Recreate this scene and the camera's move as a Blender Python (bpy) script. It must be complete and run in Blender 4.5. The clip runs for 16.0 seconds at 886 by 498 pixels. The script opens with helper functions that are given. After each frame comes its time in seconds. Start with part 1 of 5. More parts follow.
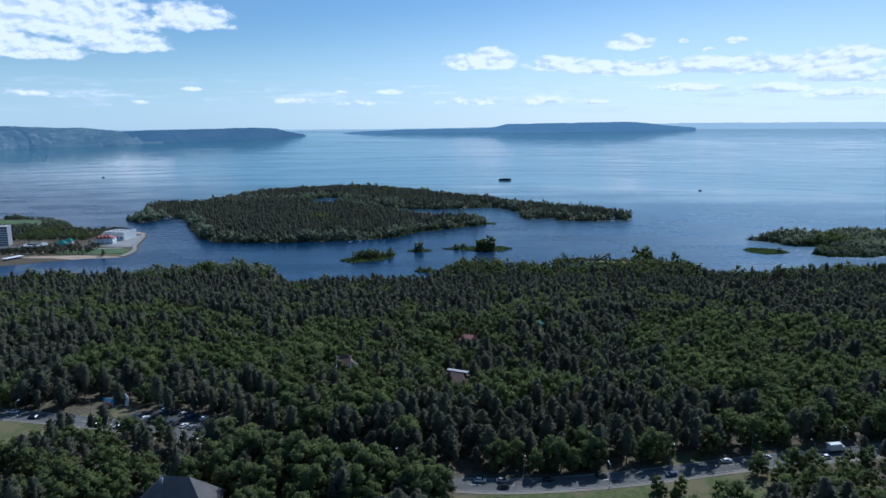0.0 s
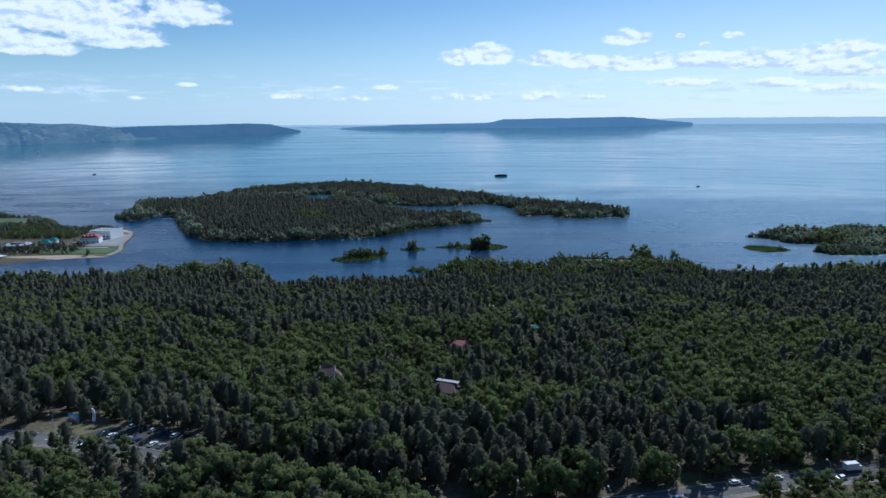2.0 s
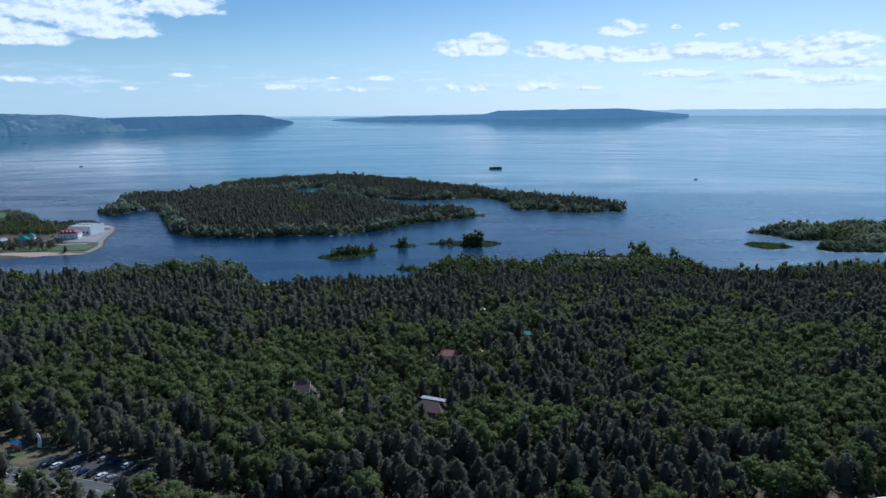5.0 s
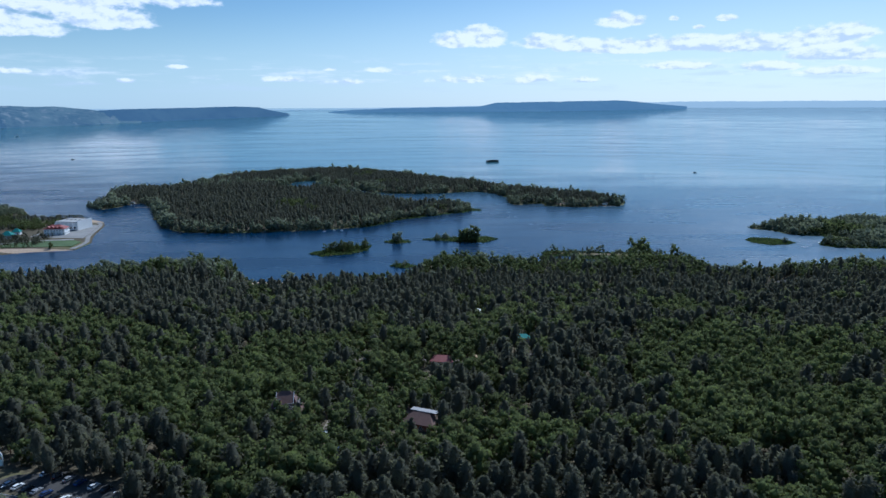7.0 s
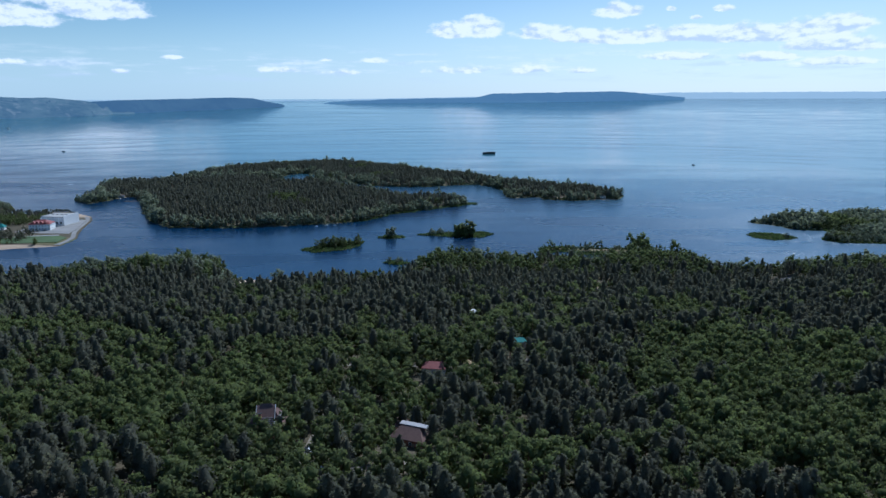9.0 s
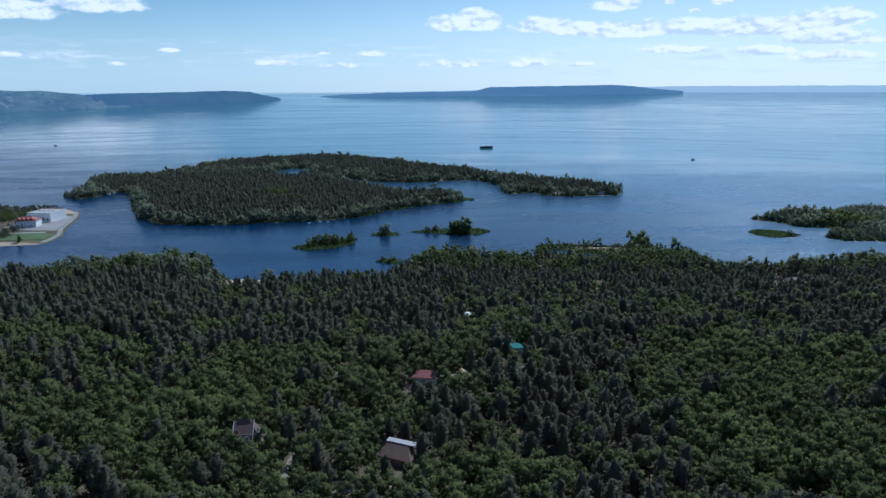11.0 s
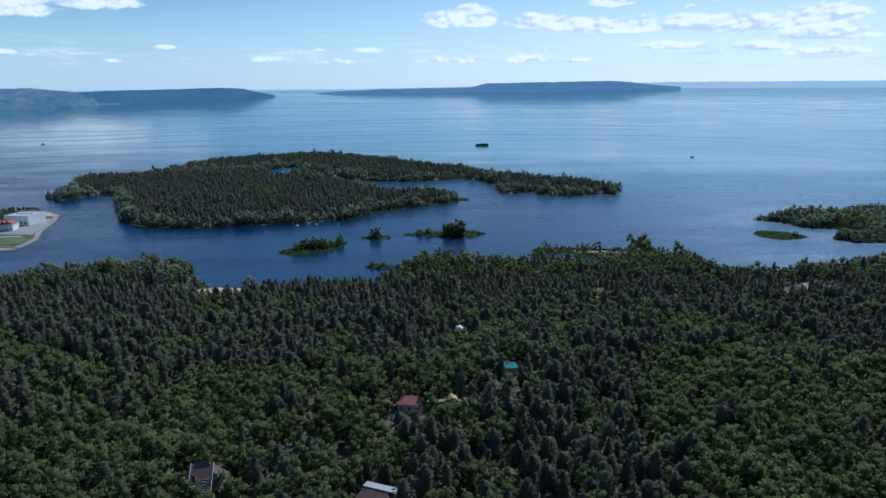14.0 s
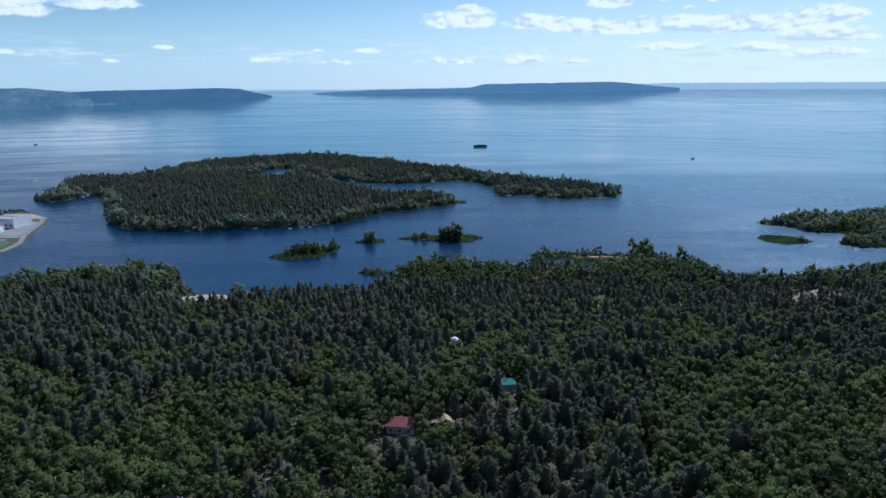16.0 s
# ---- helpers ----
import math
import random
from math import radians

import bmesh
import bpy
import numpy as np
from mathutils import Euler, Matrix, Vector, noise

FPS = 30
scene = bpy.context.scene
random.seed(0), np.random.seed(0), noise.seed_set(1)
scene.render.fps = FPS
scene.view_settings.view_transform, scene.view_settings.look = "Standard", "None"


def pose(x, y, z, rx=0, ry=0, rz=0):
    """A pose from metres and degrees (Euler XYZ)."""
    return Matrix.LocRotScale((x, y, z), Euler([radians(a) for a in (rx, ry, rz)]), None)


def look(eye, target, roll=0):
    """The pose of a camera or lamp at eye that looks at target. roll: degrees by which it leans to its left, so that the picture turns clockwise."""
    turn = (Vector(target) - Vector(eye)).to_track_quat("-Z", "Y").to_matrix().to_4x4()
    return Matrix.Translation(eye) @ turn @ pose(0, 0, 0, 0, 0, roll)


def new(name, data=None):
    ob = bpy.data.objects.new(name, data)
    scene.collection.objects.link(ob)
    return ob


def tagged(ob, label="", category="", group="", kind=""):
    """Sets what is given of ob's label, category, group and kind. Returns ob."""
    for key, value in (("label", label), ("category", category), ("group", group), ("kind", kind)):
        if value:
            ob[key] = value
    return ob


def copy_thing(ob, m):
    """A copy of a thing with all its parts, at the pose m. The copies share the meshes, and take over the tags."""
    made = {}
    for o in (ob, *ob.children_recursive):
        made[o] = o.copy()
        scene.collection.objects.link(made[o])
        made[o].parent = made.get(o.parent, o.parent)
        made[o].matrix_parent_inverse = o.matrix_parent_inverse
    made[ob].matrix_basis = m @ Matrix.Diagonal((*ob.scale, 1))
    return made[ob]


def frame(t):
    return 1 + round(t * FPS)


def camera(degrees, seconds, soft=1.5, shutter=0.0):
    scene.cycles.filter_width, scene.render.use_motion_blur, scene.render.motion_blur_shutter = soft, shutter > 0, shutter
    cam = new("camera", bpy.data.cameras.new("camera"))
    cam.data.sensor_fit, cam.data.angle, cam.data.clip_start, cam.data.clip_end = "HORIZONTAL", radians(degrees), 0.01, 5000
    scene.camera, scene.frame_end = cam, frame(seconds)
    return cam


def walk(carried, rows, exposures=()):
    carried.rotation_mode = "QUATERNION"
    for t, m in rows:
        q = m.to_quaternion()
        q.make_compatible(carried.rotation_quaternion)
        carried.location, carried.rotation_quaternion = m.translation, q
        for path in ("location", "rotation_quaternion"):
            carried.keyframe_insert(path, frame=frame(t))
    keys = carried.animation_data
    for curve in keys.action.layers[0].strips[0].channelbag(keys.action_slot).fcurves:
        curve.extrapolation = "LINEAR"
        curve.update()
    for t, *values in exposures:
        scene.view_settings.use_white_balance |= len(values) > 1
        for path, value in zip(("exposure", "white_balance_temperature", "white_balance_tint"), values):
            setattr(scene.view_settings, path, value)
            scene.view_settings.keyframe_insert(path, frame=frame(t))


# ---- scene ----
cam = camera(66.0, 16.0)
PATH = [
    (0, (4.452, 9.948, 159.884), (4.464, 11.915, 159.526), -0.2),
    (0.5, (5.509, 14.953, 159.759), (5.523, 16.92, 159.398), -0.2),
    (1, (6.397, 20.024, 159.791), (6.415, 21.991, 159.427), -0.3),
    (1.5, (7.606, 25.119, 159.893), (7.624, 27.085, 159.526), -0.3),
    (2, (8.504, 30.09, 159.946), (8.525, 32.055, 159.575), -0.3),
    (2.5, (9.409, 35.07, 159.995), (9.431, 37.035, 159.622), -0.3),
    (3, (10.125, 40.116, 160.171), (10.15, 42.08, 159.793), -0.3),
    (3.5, (11.112, 44.978, 160.429), (11.138, 46.941, 160.046), -0.2),
    (4, (11.906, 49.778, 160.605), (11.935, 51.74, 160.219), -0.2),
    (6.5, (15.671, 73.443, 161.17), (15.711, 75.4, 160.757), -0.2),
    (7, (16.329, 77.833, 161.485), (16.371, 79.789, 161.067), -0.2),
    (7.5, (17.105, 82.448, 161.865), (17.15, 84.402, 161.44), -0.2),
    (8, (17.808, 87.201, 162.217), (17.855, 89.154, 161.786), -0.2),
    (8.5, (18.483, 91.876, 162.477), (18.532, 93.827, 162.04), -0.2),
    (9, (19.133, 96.419, 162.607), (19.184, 98.368, 162.164), -0.2),
    (11.5, (23.455, 119.594, 162.906), (23.514, 121.538, 162.44), -0.2),
    (12, (24.187, 124.496, 163.064), (24.249, 126.439, 162.594), -0.3),
    (12.5, (25.189, 129.477, 163.113), (25.252, 131.42, 162.643), -0.3),
    (13, (26.213, 134.722, 163.211), (26.276, 136.665, 162.74), -0.3),
    (13.5, (27.243, 139.944, 163.183), (27.307, 141.887, 162.713), -0.2),
    (14, (28.069, 145.358, 163.281), (28.134, 147.301, 162.81), -0.3),
    (14.5, (28.914, 150.588, 163.201), (28.981, 152.531, 162.731), -0.3),
    (15, (29.952, 155.69, 162.975), (30.02, 157.633, 162.504), -0.2),
    (15.5, (30.751, 160.694, 162.675), (30.82, 162.637, 162.206), -0.2),
    (16, (31.034, 165.486, 162.508), (31.104, 167.429, 162.039), -0.2),
]
walk(cam, [(t, look(eye, target, roll)) for t, eye, target, roll in PATH], exposures=[(0, 0.0, 5080, 8), (16, 0.0, 5080, 8)])

# ---------------------------------------------------------------- light
SUN_AZ, SUN_EL = 30.0, 46.0      # degrees right of +y, degrees above the horizon
EYE_H = 162.0                    # mean height of the flight over the water
scene.view_settings.exposure = 0.0


def math_node(nt, op, a, b=None, c=None, clamp=False):
    n = nt.nodes.new("ShaderNodeMath")
    n.operation, n.use_clamp = op, clamp
    for i, v in enumerate((a, b, c)):
        if v is None:
            continue
        if isinstance(v, (int, float)):
            n.inputs[i].default_value = v
        else:
            nt.links.new(v, n.inputs[i])
    return n.outputs[0]


def vmath(nt, op, a, b=None, out=0):
    n = nt.nodes.new("ShaderNodeVectorMath")
    n.operation = op
    for i, v in enumerate((a, b)):
        if v is None:
            continue
        if isinstance(v, (tuple, list)):
            n.inputs[i].default_value = v
        else:
            nt.links.new(v, n.inputs[i])
    return n.outputs["Value"] if op in ("LENGTH", "DOT_PRODUCT", "DISTANCE") else n.outputs[0]


def mix_color(nt, fac, a, b, blend="MIX"):
    n = nt.nodes.new("ShaderNodeMix")
    n.data_type, n.blend_type = "RGBA", blend
    for sock, v in ((n.inputs[0], fac), (n.inputs[6], a), (n.inputs[7], b)):
        if isinstance(v, (int, float)):
            sock.default_value = v
        elif isinstance(v, (tuple, list)):
            sock.default_value = (*v[:3], 1.0)
        else:
            nt.links.new(v, sock)
    return n.outputs[2]


def noise_node(nt, vec, scale, detail=4.0, rough=0.55, dist=0.0, out="Fac"):
    n = nt.nodes.new("ShaderNodeTexNoise")
    n.inputs["Scale"].default_value, n.inputs["Detail"].default_value = scale, detail
    n.inputs["Roughness"].default_value, n.inputs["Distortion"].default_value = rough, dist
    if vec is not None:
        nt.links.new(vec, n.inputs["Vector"])
    return n.outputs[out]


def ramp(nt, fac, lo, hi, smooth=True):
    n = nt.nodes.new("ShaderNodeMapRange")
    n.interpolation_type = "SMOOTHSTEP" if smooth else "LINEAR"
    n.inputs[1].default_value, n.inputs[2].default_value = lo, hi
    nt.links.new(fac, n.inputs[0])
    return n.outputs[0]


def build_world():
    world = bpy.data.worlds.new("sky")
    world.use_nodes = True
    scene.world = world
    nt = world.node_tree
    nt.nodes.clear()
    sky = nt.nodes.new("ShaderNodeTexSky")
    sky.sky_type, sky.sun_disc = "NISHITA", False
    sky.sun_elevation, sky.sun_rotation = radians(SUN_EL), radians(SUN_AZ)
    sky.altitude, sky.air_density, sky.dust_density, sky.ozone_density = 0, 1.0, 0.35, 3.5
    co = nt.nodes.new("ShaderNodeTexCoord")
    sep = nt.nodes.new("ShaderNodeSeparateXYZ")
    nt.links.new(co.outputs["Generated"], sep.inputs[0])
    x, y, z = sep.outputs
    deg = 180 / math.pi
    az = math_node(nt, "MULTIPLY", math_node(nt, "ARCTAN2", x, y), deg)
    el = math_node(nt, "MULTIPLY", math_node(nt, "ARCSINE", z), deg)
    comb = nt.nodes.new("ShaderNodeCombineXYZ")
    nt.links.new(az, comb.inputs[0])
    nt.links.new(el, comb.inputs[1])
    place = comb.outputs[0]
    # ragged outline: shift the place by noise before the clouds are laid out
    warp = noise_node(nt, vmath(nt, "MULTIPLY", place, (0.55, 1.3, 0)), 1.0, 6.0, 0.62, out="Color")
    warp = vmath(nt, "MULTIPLY", vmath(nt, "SUBTRACT", warp, (0.5, 0.5, 0.5)), (1.1, 0.4, 0))
    bent = vmath(nt, "ADD", place, warp)
    # clouds: azimuth, elevation, half width, half height, in degrees
    clouds = [(-28.4, 8.02, 8.0, 2.06), (-19.2, 8.09, 3.4, 1.21), (-30.0, 5.4, 4.4, 0.83), (-24.1, 6.17, 3.8, 0.95), (-33.5, 6.71, 4.4, 2.16), (15.3, 6.29, 2.0,
              0.67), (19.2, 6.33, 0.5, 0.25), (23.0, 6.18, 0.9, 0.24), (21.0, 5.61, 0.5, 0.21), (4.2, 5.28, 2.4, 0.97), (2.0, 4.93, 1.7, 0.71), (9.7, 4.78, 3.0,
              0.65), (15.2, 4.34, 4.1, 0.64), (20.9, 4.46, 4.4, 0.71), (26.3, 4.28, 4.5, 0.72), (12.6, 4.5, 3.2, 0.6), (18.0, 4.38, 4.0, 0.66), (23.6, 4.35, 4.0, 0.74), (29.0, 4.45, 3.2, 0.8), (30.9, 4.86, 2.1, 0.69), (30.3, 3.39, 3.8, 0.62), (19.9, 2.84, 2.5,
              0.38), (26.4, 2.63, 2.8, 0.4), (30.4, 2.22, 3.1, 0.35), (-30.5, 2.4, 1.6, 0.31), (3.4, 1.98, 3.5, 0.41), (8.7, 1.96, 1.8, 0.36), (12.7, 1.8, 1.2,
              0.27), (-7.7, 2.77, 0.8, 0.22), (-4.0, 2.7, 1.4, 0.22), (-11.3, 1.98, 1.9, 0.31), (-6.3, 1.79, 1.8, 0.23), (-19.2, 2.8, 1.0, 0.17), (-23.0, 1.73, 0.7,
              0.17)]
    cover = upper = None
    for a, e, w, h in clouds:
        v = vmath(nt, "MULTIPLY", vmath(nt, "SUBTRACT", bent, (a, e - 0.35 * h, 0)), (1 / w, 0.72 / h, 0))
        high = vmath(nt, "DOT_PRODUCT", v, (0, 0.6, 0))
        v = vmath(nt, "MAXIMUM", v, vmath(nt, "MULTIPLY", v, (-1.0, -2.3, 0)))      # flatter bases
        d = math_node(nt, "SUBTRACT", 1.0, vmath(nt, "LENGTH", v))
        if h < 0.45 and a < 14:
            d = math_node(nt, "MULTIPLY", d, 0.5)
        cover = d if cover is None else math_node(nt, "MAXIMUM", cover, d)
        high = math_node(nt, "ADD", d, high)
        upper = high if upper is None else math_node(nt, "MAXIMUM", upper, high)
    grain = vmath(nt, "ADD", vmath(nt, "MULTIPLY", place, (0.62, 1.15, 0)), (3.7, 1.3, 0))
    puffs = noise_node(nt, grain, 1.0, 9.0, 0.58)
    body = ramp(nt, math_node(nt, "ADD", cover, math_node(nt, "MULTIPLY", math_node(nt, "SUBTRACT", puffs, 0.5), 1.3)), -0.04, 0.34)
    # thin low streaks all round
    streak = noise_node(nt, vmath(nt, "MULTIPLY", place, (0.16, 1.5, 0)), 1.0, 6.0, 0.6)
    band = math_node(nt, "MULTIPLY", ramp(nt, el, 0.6, 1.6), ramp(nt, el, 4.2, 2.4))
    thin = math_node(nt, "MULTIPLY", math_node(nt, "MULTIPLY", ramp(nt, streak, 0.47, 0.68), band), 0.55)
    alpha = math_node(nt, "MAXIMUM", body, thin)
    # lit tops and greyer bellies
    toward = noise_node(nt, vmath(nt, "ADD", grain, (0.16, 0.34, 0)), 1.0, 9.0, 0.58)
    relief = math_node(nt, "SUBTRACT", puffs, toward)
    lit = ramp(nt, math_node(nt, "ADD", math_node(nt, "MINIMUM", math_node(nt, "SUBTRACT", upper, cover), 0.2), math_node(nt, "MULTIPLY", relief, 3.4)), -0.42, 0.40)
    tone = mix_color(nt, lit, (7.7, 8.5, 9.7), (12.2, 11.9, 11.7))
    side = math_node(nt, "MULTIPLY", ramp(nt, math_node(nt, "ABSOLUTE", math_node(nt, "SUBTRACT", az, SUN_AZ)), 58.0, 0.0), 1.0)
    glow = mix_color(nt, side, (7.3, 9.3, 10.5), (11.2, 11.9, 11.9))
    hazy = mix_color(nt, math_node(nt, "MULTIPLY", ramp(nt, math_node(nt, "DIVIDE", el, math_node(nt, "ADD", 7.5, math_node(nt, "MULTIPLY", side, 6.0))), 1.0, 0.0), 0.65), mix_color(nt, 1.0, sky.outputs[0], (0.88, 0.96, 0.96), "MULTIPLY"), glow)
    total = mix_color(nt, math_node(nt, "MULTIPLY", alpha, 0.92), hazy, tone)
    bg = nt.nodes.new("ShaderNodeBackground")
    bg.inputs["Strength"].default_value = 0.080
    out = nt.nodes.new("ShaderNodeOutputWorld")
    nt.links.new(total, bg.inputs[0])
    nt.links.new(bg.outputs[0], out.inputs[0])


build_world()
sun = new("sun", bpy.data.lights.new("sun", "SUN"))
sun.data.energy, sun.data.angle, sun.data.color = 3.7, radians(0.53), (1.0, 0.95, 0.87)
to_sun = Vector((math.sin(radians(SUN_AZ)) * math.cos(radians(SUN_EL)), math.cos(radians(SUN_AZ)) * math.cos(radians(SUN_EL)), math.sin(radians(SUN_EL))))
sun.matrix_world = look((0, 0, 400), Vector((0, 0, 400)) - to_sun)


# ---------------------------------------------------------------- materials
def material(name, make):
    m = bpy.data.materials.new(name)
    m.use_nodes = True
    nt = m.node_tree
    b = nt.nodes["Principled BSDF"]
    make(nt, b)
    return m


def world_pos(nt):
    return nt.nodes.new("ShaderNodeNewGeometry").outputs["Position"]


def bump(nt, b, height, strength, dist):
    n = nt.nodes.new("ShaderNodeBump")
    n.inputs["Strength"].default_value, n.inputs["Distance"].default_value = strength, dist
    nt.links.new(height, n.inputs["Height"])
    nt.links.new(n.outputs[0], b.inputs["Normal"])
    return n


def foliage(name, dark, light, stand=0.07, through_leaf=0.5):
    def make(nt, b):
        p = world_pos(nt)
        geo = nt.nodes.new("ShaderNodeNewGeometry")
        tree = noise_node(nt, p, 0.22, 2.0)
        patch = noise_node(nt, p, stand * 0.25, 3.0)
        leaf = noise_node(nt, p, 2.3, 3.0, 0.7)
        f = math_node(nt, "MULTIPLY", ramp(nt, tree, 0.34, 0.66), 0.53)
        f = math_node(nt, "ADD", f, math_node(nt, "MULTIPLY", geo.outputs["Random Per Island"], 0.22))
        f = math_node(nt, "ADD", f, math_node(nt, "MULTIPLY", ramp(nt, patch, 0.35, 0.65), 0.25))
        col = mix_color(nt, f, dark, light)
        col = mix_color(nt, ramp(nt, leaf, 0.35, 0.7), mix_color(nt, 1.0, col, (0.68, 0.72, 0.72), "MULTIPLY"), col)
        nt.links.new(col, b.inputs["Base Color"])
        b.inputs["Roughness"].default_value = 0.85
        b.inputs["Specular IOR Level"].default_value = 0.05
        bm_ = bump(nt, b, leaf, 0.3, 0.4)
        thin = nt.nodes.new("ShaderNodeBsdfTranslucent")
        nt.links.new(mix_color(nt, 1.0, col, (1.25, 1.25, 1.0), "MULTIPLY"), thin.inputs[0])
        nt.links.new(bm_.outputs[0], thin.inputs[1])
        both = nt.nodes.new("ShaderNodeMixShader")
        both.inputs[0].default_value = through_leaf
        nt.links.new(b.outputs[0], both.inputs[1])
        nt.links.new(thin.outputs[0], both.inputs[2])
        nt.links.new(both.outputs[0], nt.nodes["Material Output"].inputs[0])
    return material(name, make)


def plain(name, base, rough=0.7, var=0.25, scale=1.5, metal=0.0, relief=0.0):
    def make(nt, b):
        co = nt.nodes.new("ShaderNodeTexCoord").outputs["Object"]
        n1, n2 = noise_node(nt, co, scale, 5.0), noise_node(nt, co, scale * 0.13, 3.0)
        f = math_node(nt, "ADD", math_node(nt, "MULTIPLY", n1, 0.5), math_node(nt, "MULTIPLY", n2, 0.5))
        lo, hi = [c * (1 - var) for c in base], [min(1, c * (1 + var)) for c in base]
        nt.links.new(mix_color(nt, ramp(nt, f, 0.3, 0.7), lo, hi), b.inputs["Base Color"])
        b.inputs["Roughness"].default_value, b.inputs["Metallic"].default_value = rough, metal
        if relief:
            bump(nt, b, n1, 0.6, relief)
    return material(name, make)


def ground_make(nt, b):
    p = world_pos(nt)
    sand = nt.nodes.new("ShaderNodeAttribute")
    sand.attribute_name = "sand"
    grass = nt.nodes.new("ShaderNodeAttribute")
    grass.attribute_name = "grass"
    n1, n2 = noise_node(nt, p, 0.6, 6.0, 0.65), noise_node(nt, p, 0.06, 4.0)
    floor_c = mix_color(nt, ramp(nt, n1, 0.3, 0.7), (0.075, 0.064, 0.044), (0.155, 0.130, 0.086))
    grass_c = mix_color(nt, ramp(nt, n1, 0.3, 0.7), (0.065, 0.085, 0.030), (0.135, 0.145, 0.058))
    grass_c = mix_color(nt, ramp(nt, n2, 0.36, 0.58), grass_c, (0.17, 0.145, 0.080))
    sand_c = mix_color(nt, ramp(nt, n1, 0.3, 0.7), (0.36, 0.27, 0.19), (0.52, 0.40, 0.29))
    edge = math_node(nt, "MULTIPLY", math_node(nt, "SUBTRACT", n1, 0.5), 0.7)
    gm = ramp(nt, math_node(nt, "ADD", grass.outputs["Fac"], edge), 0.4, 0.6)
    sm = ramp(nt, math_node(nt, "ADD", sand.outputs["Fac"], edge), 0.4, 0.6)
    nt.links.new(mix_color(nt, sm, mix_color(nt, gm, floor_c, grass_c), sand_c), b.inputs["Base Color"])
    b.inputs["Roughness"].default_value = 0.95
    b.inputs["Specular IOR Level"].default_value = 0.1
    bump(nt, b, n1, 0.7, 0.3)


def water_make(nt, b):
    p = world_pos(nt)
    sepp = nt.nodes.new("ShaderNodeSeparateXYZ")
    nt.links.new(p, sepp.inputs[0])
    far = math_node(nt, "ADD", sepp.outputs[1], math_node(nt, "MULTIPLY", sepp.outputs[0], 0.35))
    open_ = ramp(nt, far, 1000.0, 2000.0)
    # wind lanes: long streaks, broken by finer ones
    lanes = noise_node(nt, vmath(nt, "MULTIPLY", p, (0.0010, 0.0062, 1)), 1.0, 7.0, 0.66, 0.8)
    wind = ramp(nt, lanes, 0.40, 0.60)
    near = math_node(nt, "SUBTRACT", 1.0, open_)
    # ruffled by gusts in the open bay, where the sun glitters
    gust = math_node(nt, "MULTIPLY", ramp(nt, noise_node(nt, vmath(nt, "MULTIPLY", p, (0.007, 0.013, 1)), 1.0, 5.0, 0.6), 0.42, 0.58), ramp(nt, sepp.outputs[0], 240.0, 420.0))
    steep = math_node(nt, "ADD", math_node(nt, "MULTIPLY", near, math_node(nt, "ADD", 0.35, math_node(nt, "MULTIPLY", gust, 1.6))),
                      math_node(nt, "MULTIPLY", open_, math_node(nt, "ADD", 0.03, math_node(nt, "MULTIPLY", wind, 0.24))))
    # wavelets lean the level surface to all sides
    wave = noise_node(nt, vmath(nt, "MULTIPLY", p, (0.75, 1.0, 1)), 1.0, 3.0, 0.6, out="Color")
    lean = vmath(nt, "MULTIPLY", vmath(nt, "SUBTRACT", wave, (0.5, 0.5, 0.5)), (1, 1, 0))
    amount = nt.nodes.new("ShaderNodeCombineXYZ")
    for k in range(2):
        nt.links.new(steep, amount.inputs[k])
    lie = nt.nodes.new("ShaderNodeNewGeometry").outputs["Normal"]
    tilt = vmath(nt, "ADD", vmath(nt, "ADD", lie, (0, 0, 0.35)), vmath(nt, "MULTIPLY", lean, amount.outputs[0]))
    nt.links.new(vmath(nt, "NORMALIZE", tilt), b.inputs["Normal"])
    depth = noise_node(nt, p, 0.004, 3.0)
    near_tone = mix_color(nt, depth, (0.001, 0.015, 0.044), (0.002, 0.026, 0.068))
    # brighter blue to the right: sun glitter on the bay, painted in
    near_tone = mix_color(nt, ramp(nt, sepp.outputs[0], 120.0, 480.0), near_tone, (0.008, 0.080, 0.155))
    # open water painted paler, standing in for sky sheen and sun glitter
    nt.links.new(mix_color(nt, open_, near_tone, (0.060, 0.155, 0.200)), b.inputs["Base Color"])
    b.inputs["IOR"].default_value = 1.33
    swell = ramp(nt, noise_node(nt, vmath(nt, "MULTIPLY", p, (0.004, 0.012, 1)), 1.0, 5.0, 0.6), 0.35, 0.65)
    rough = math_node(nt, "ADD", math_node(nt, "MULTIPLY", near, math_node(nt, "ADD", 0.20, math_node(nt, "MULTIPLY", swell, 0.10))),
                      math_node(nt, "MULTIPLY", open_, math_node(nt, "ADD", 0.05, math_node(nt, "MULTIPLY", wind, 0.12))))
    # the bay lies open to the wind
    rough = math_node(nt, "ADD", rough, math_node(nt, "MULTIPLY", math_node(nt, "MULTIPLY", near, ramp(nt, sepp.outputs[0], 150.0, 480.0)), 0.07))
    nt.links.new(rough, b.inputs["Roughness"])


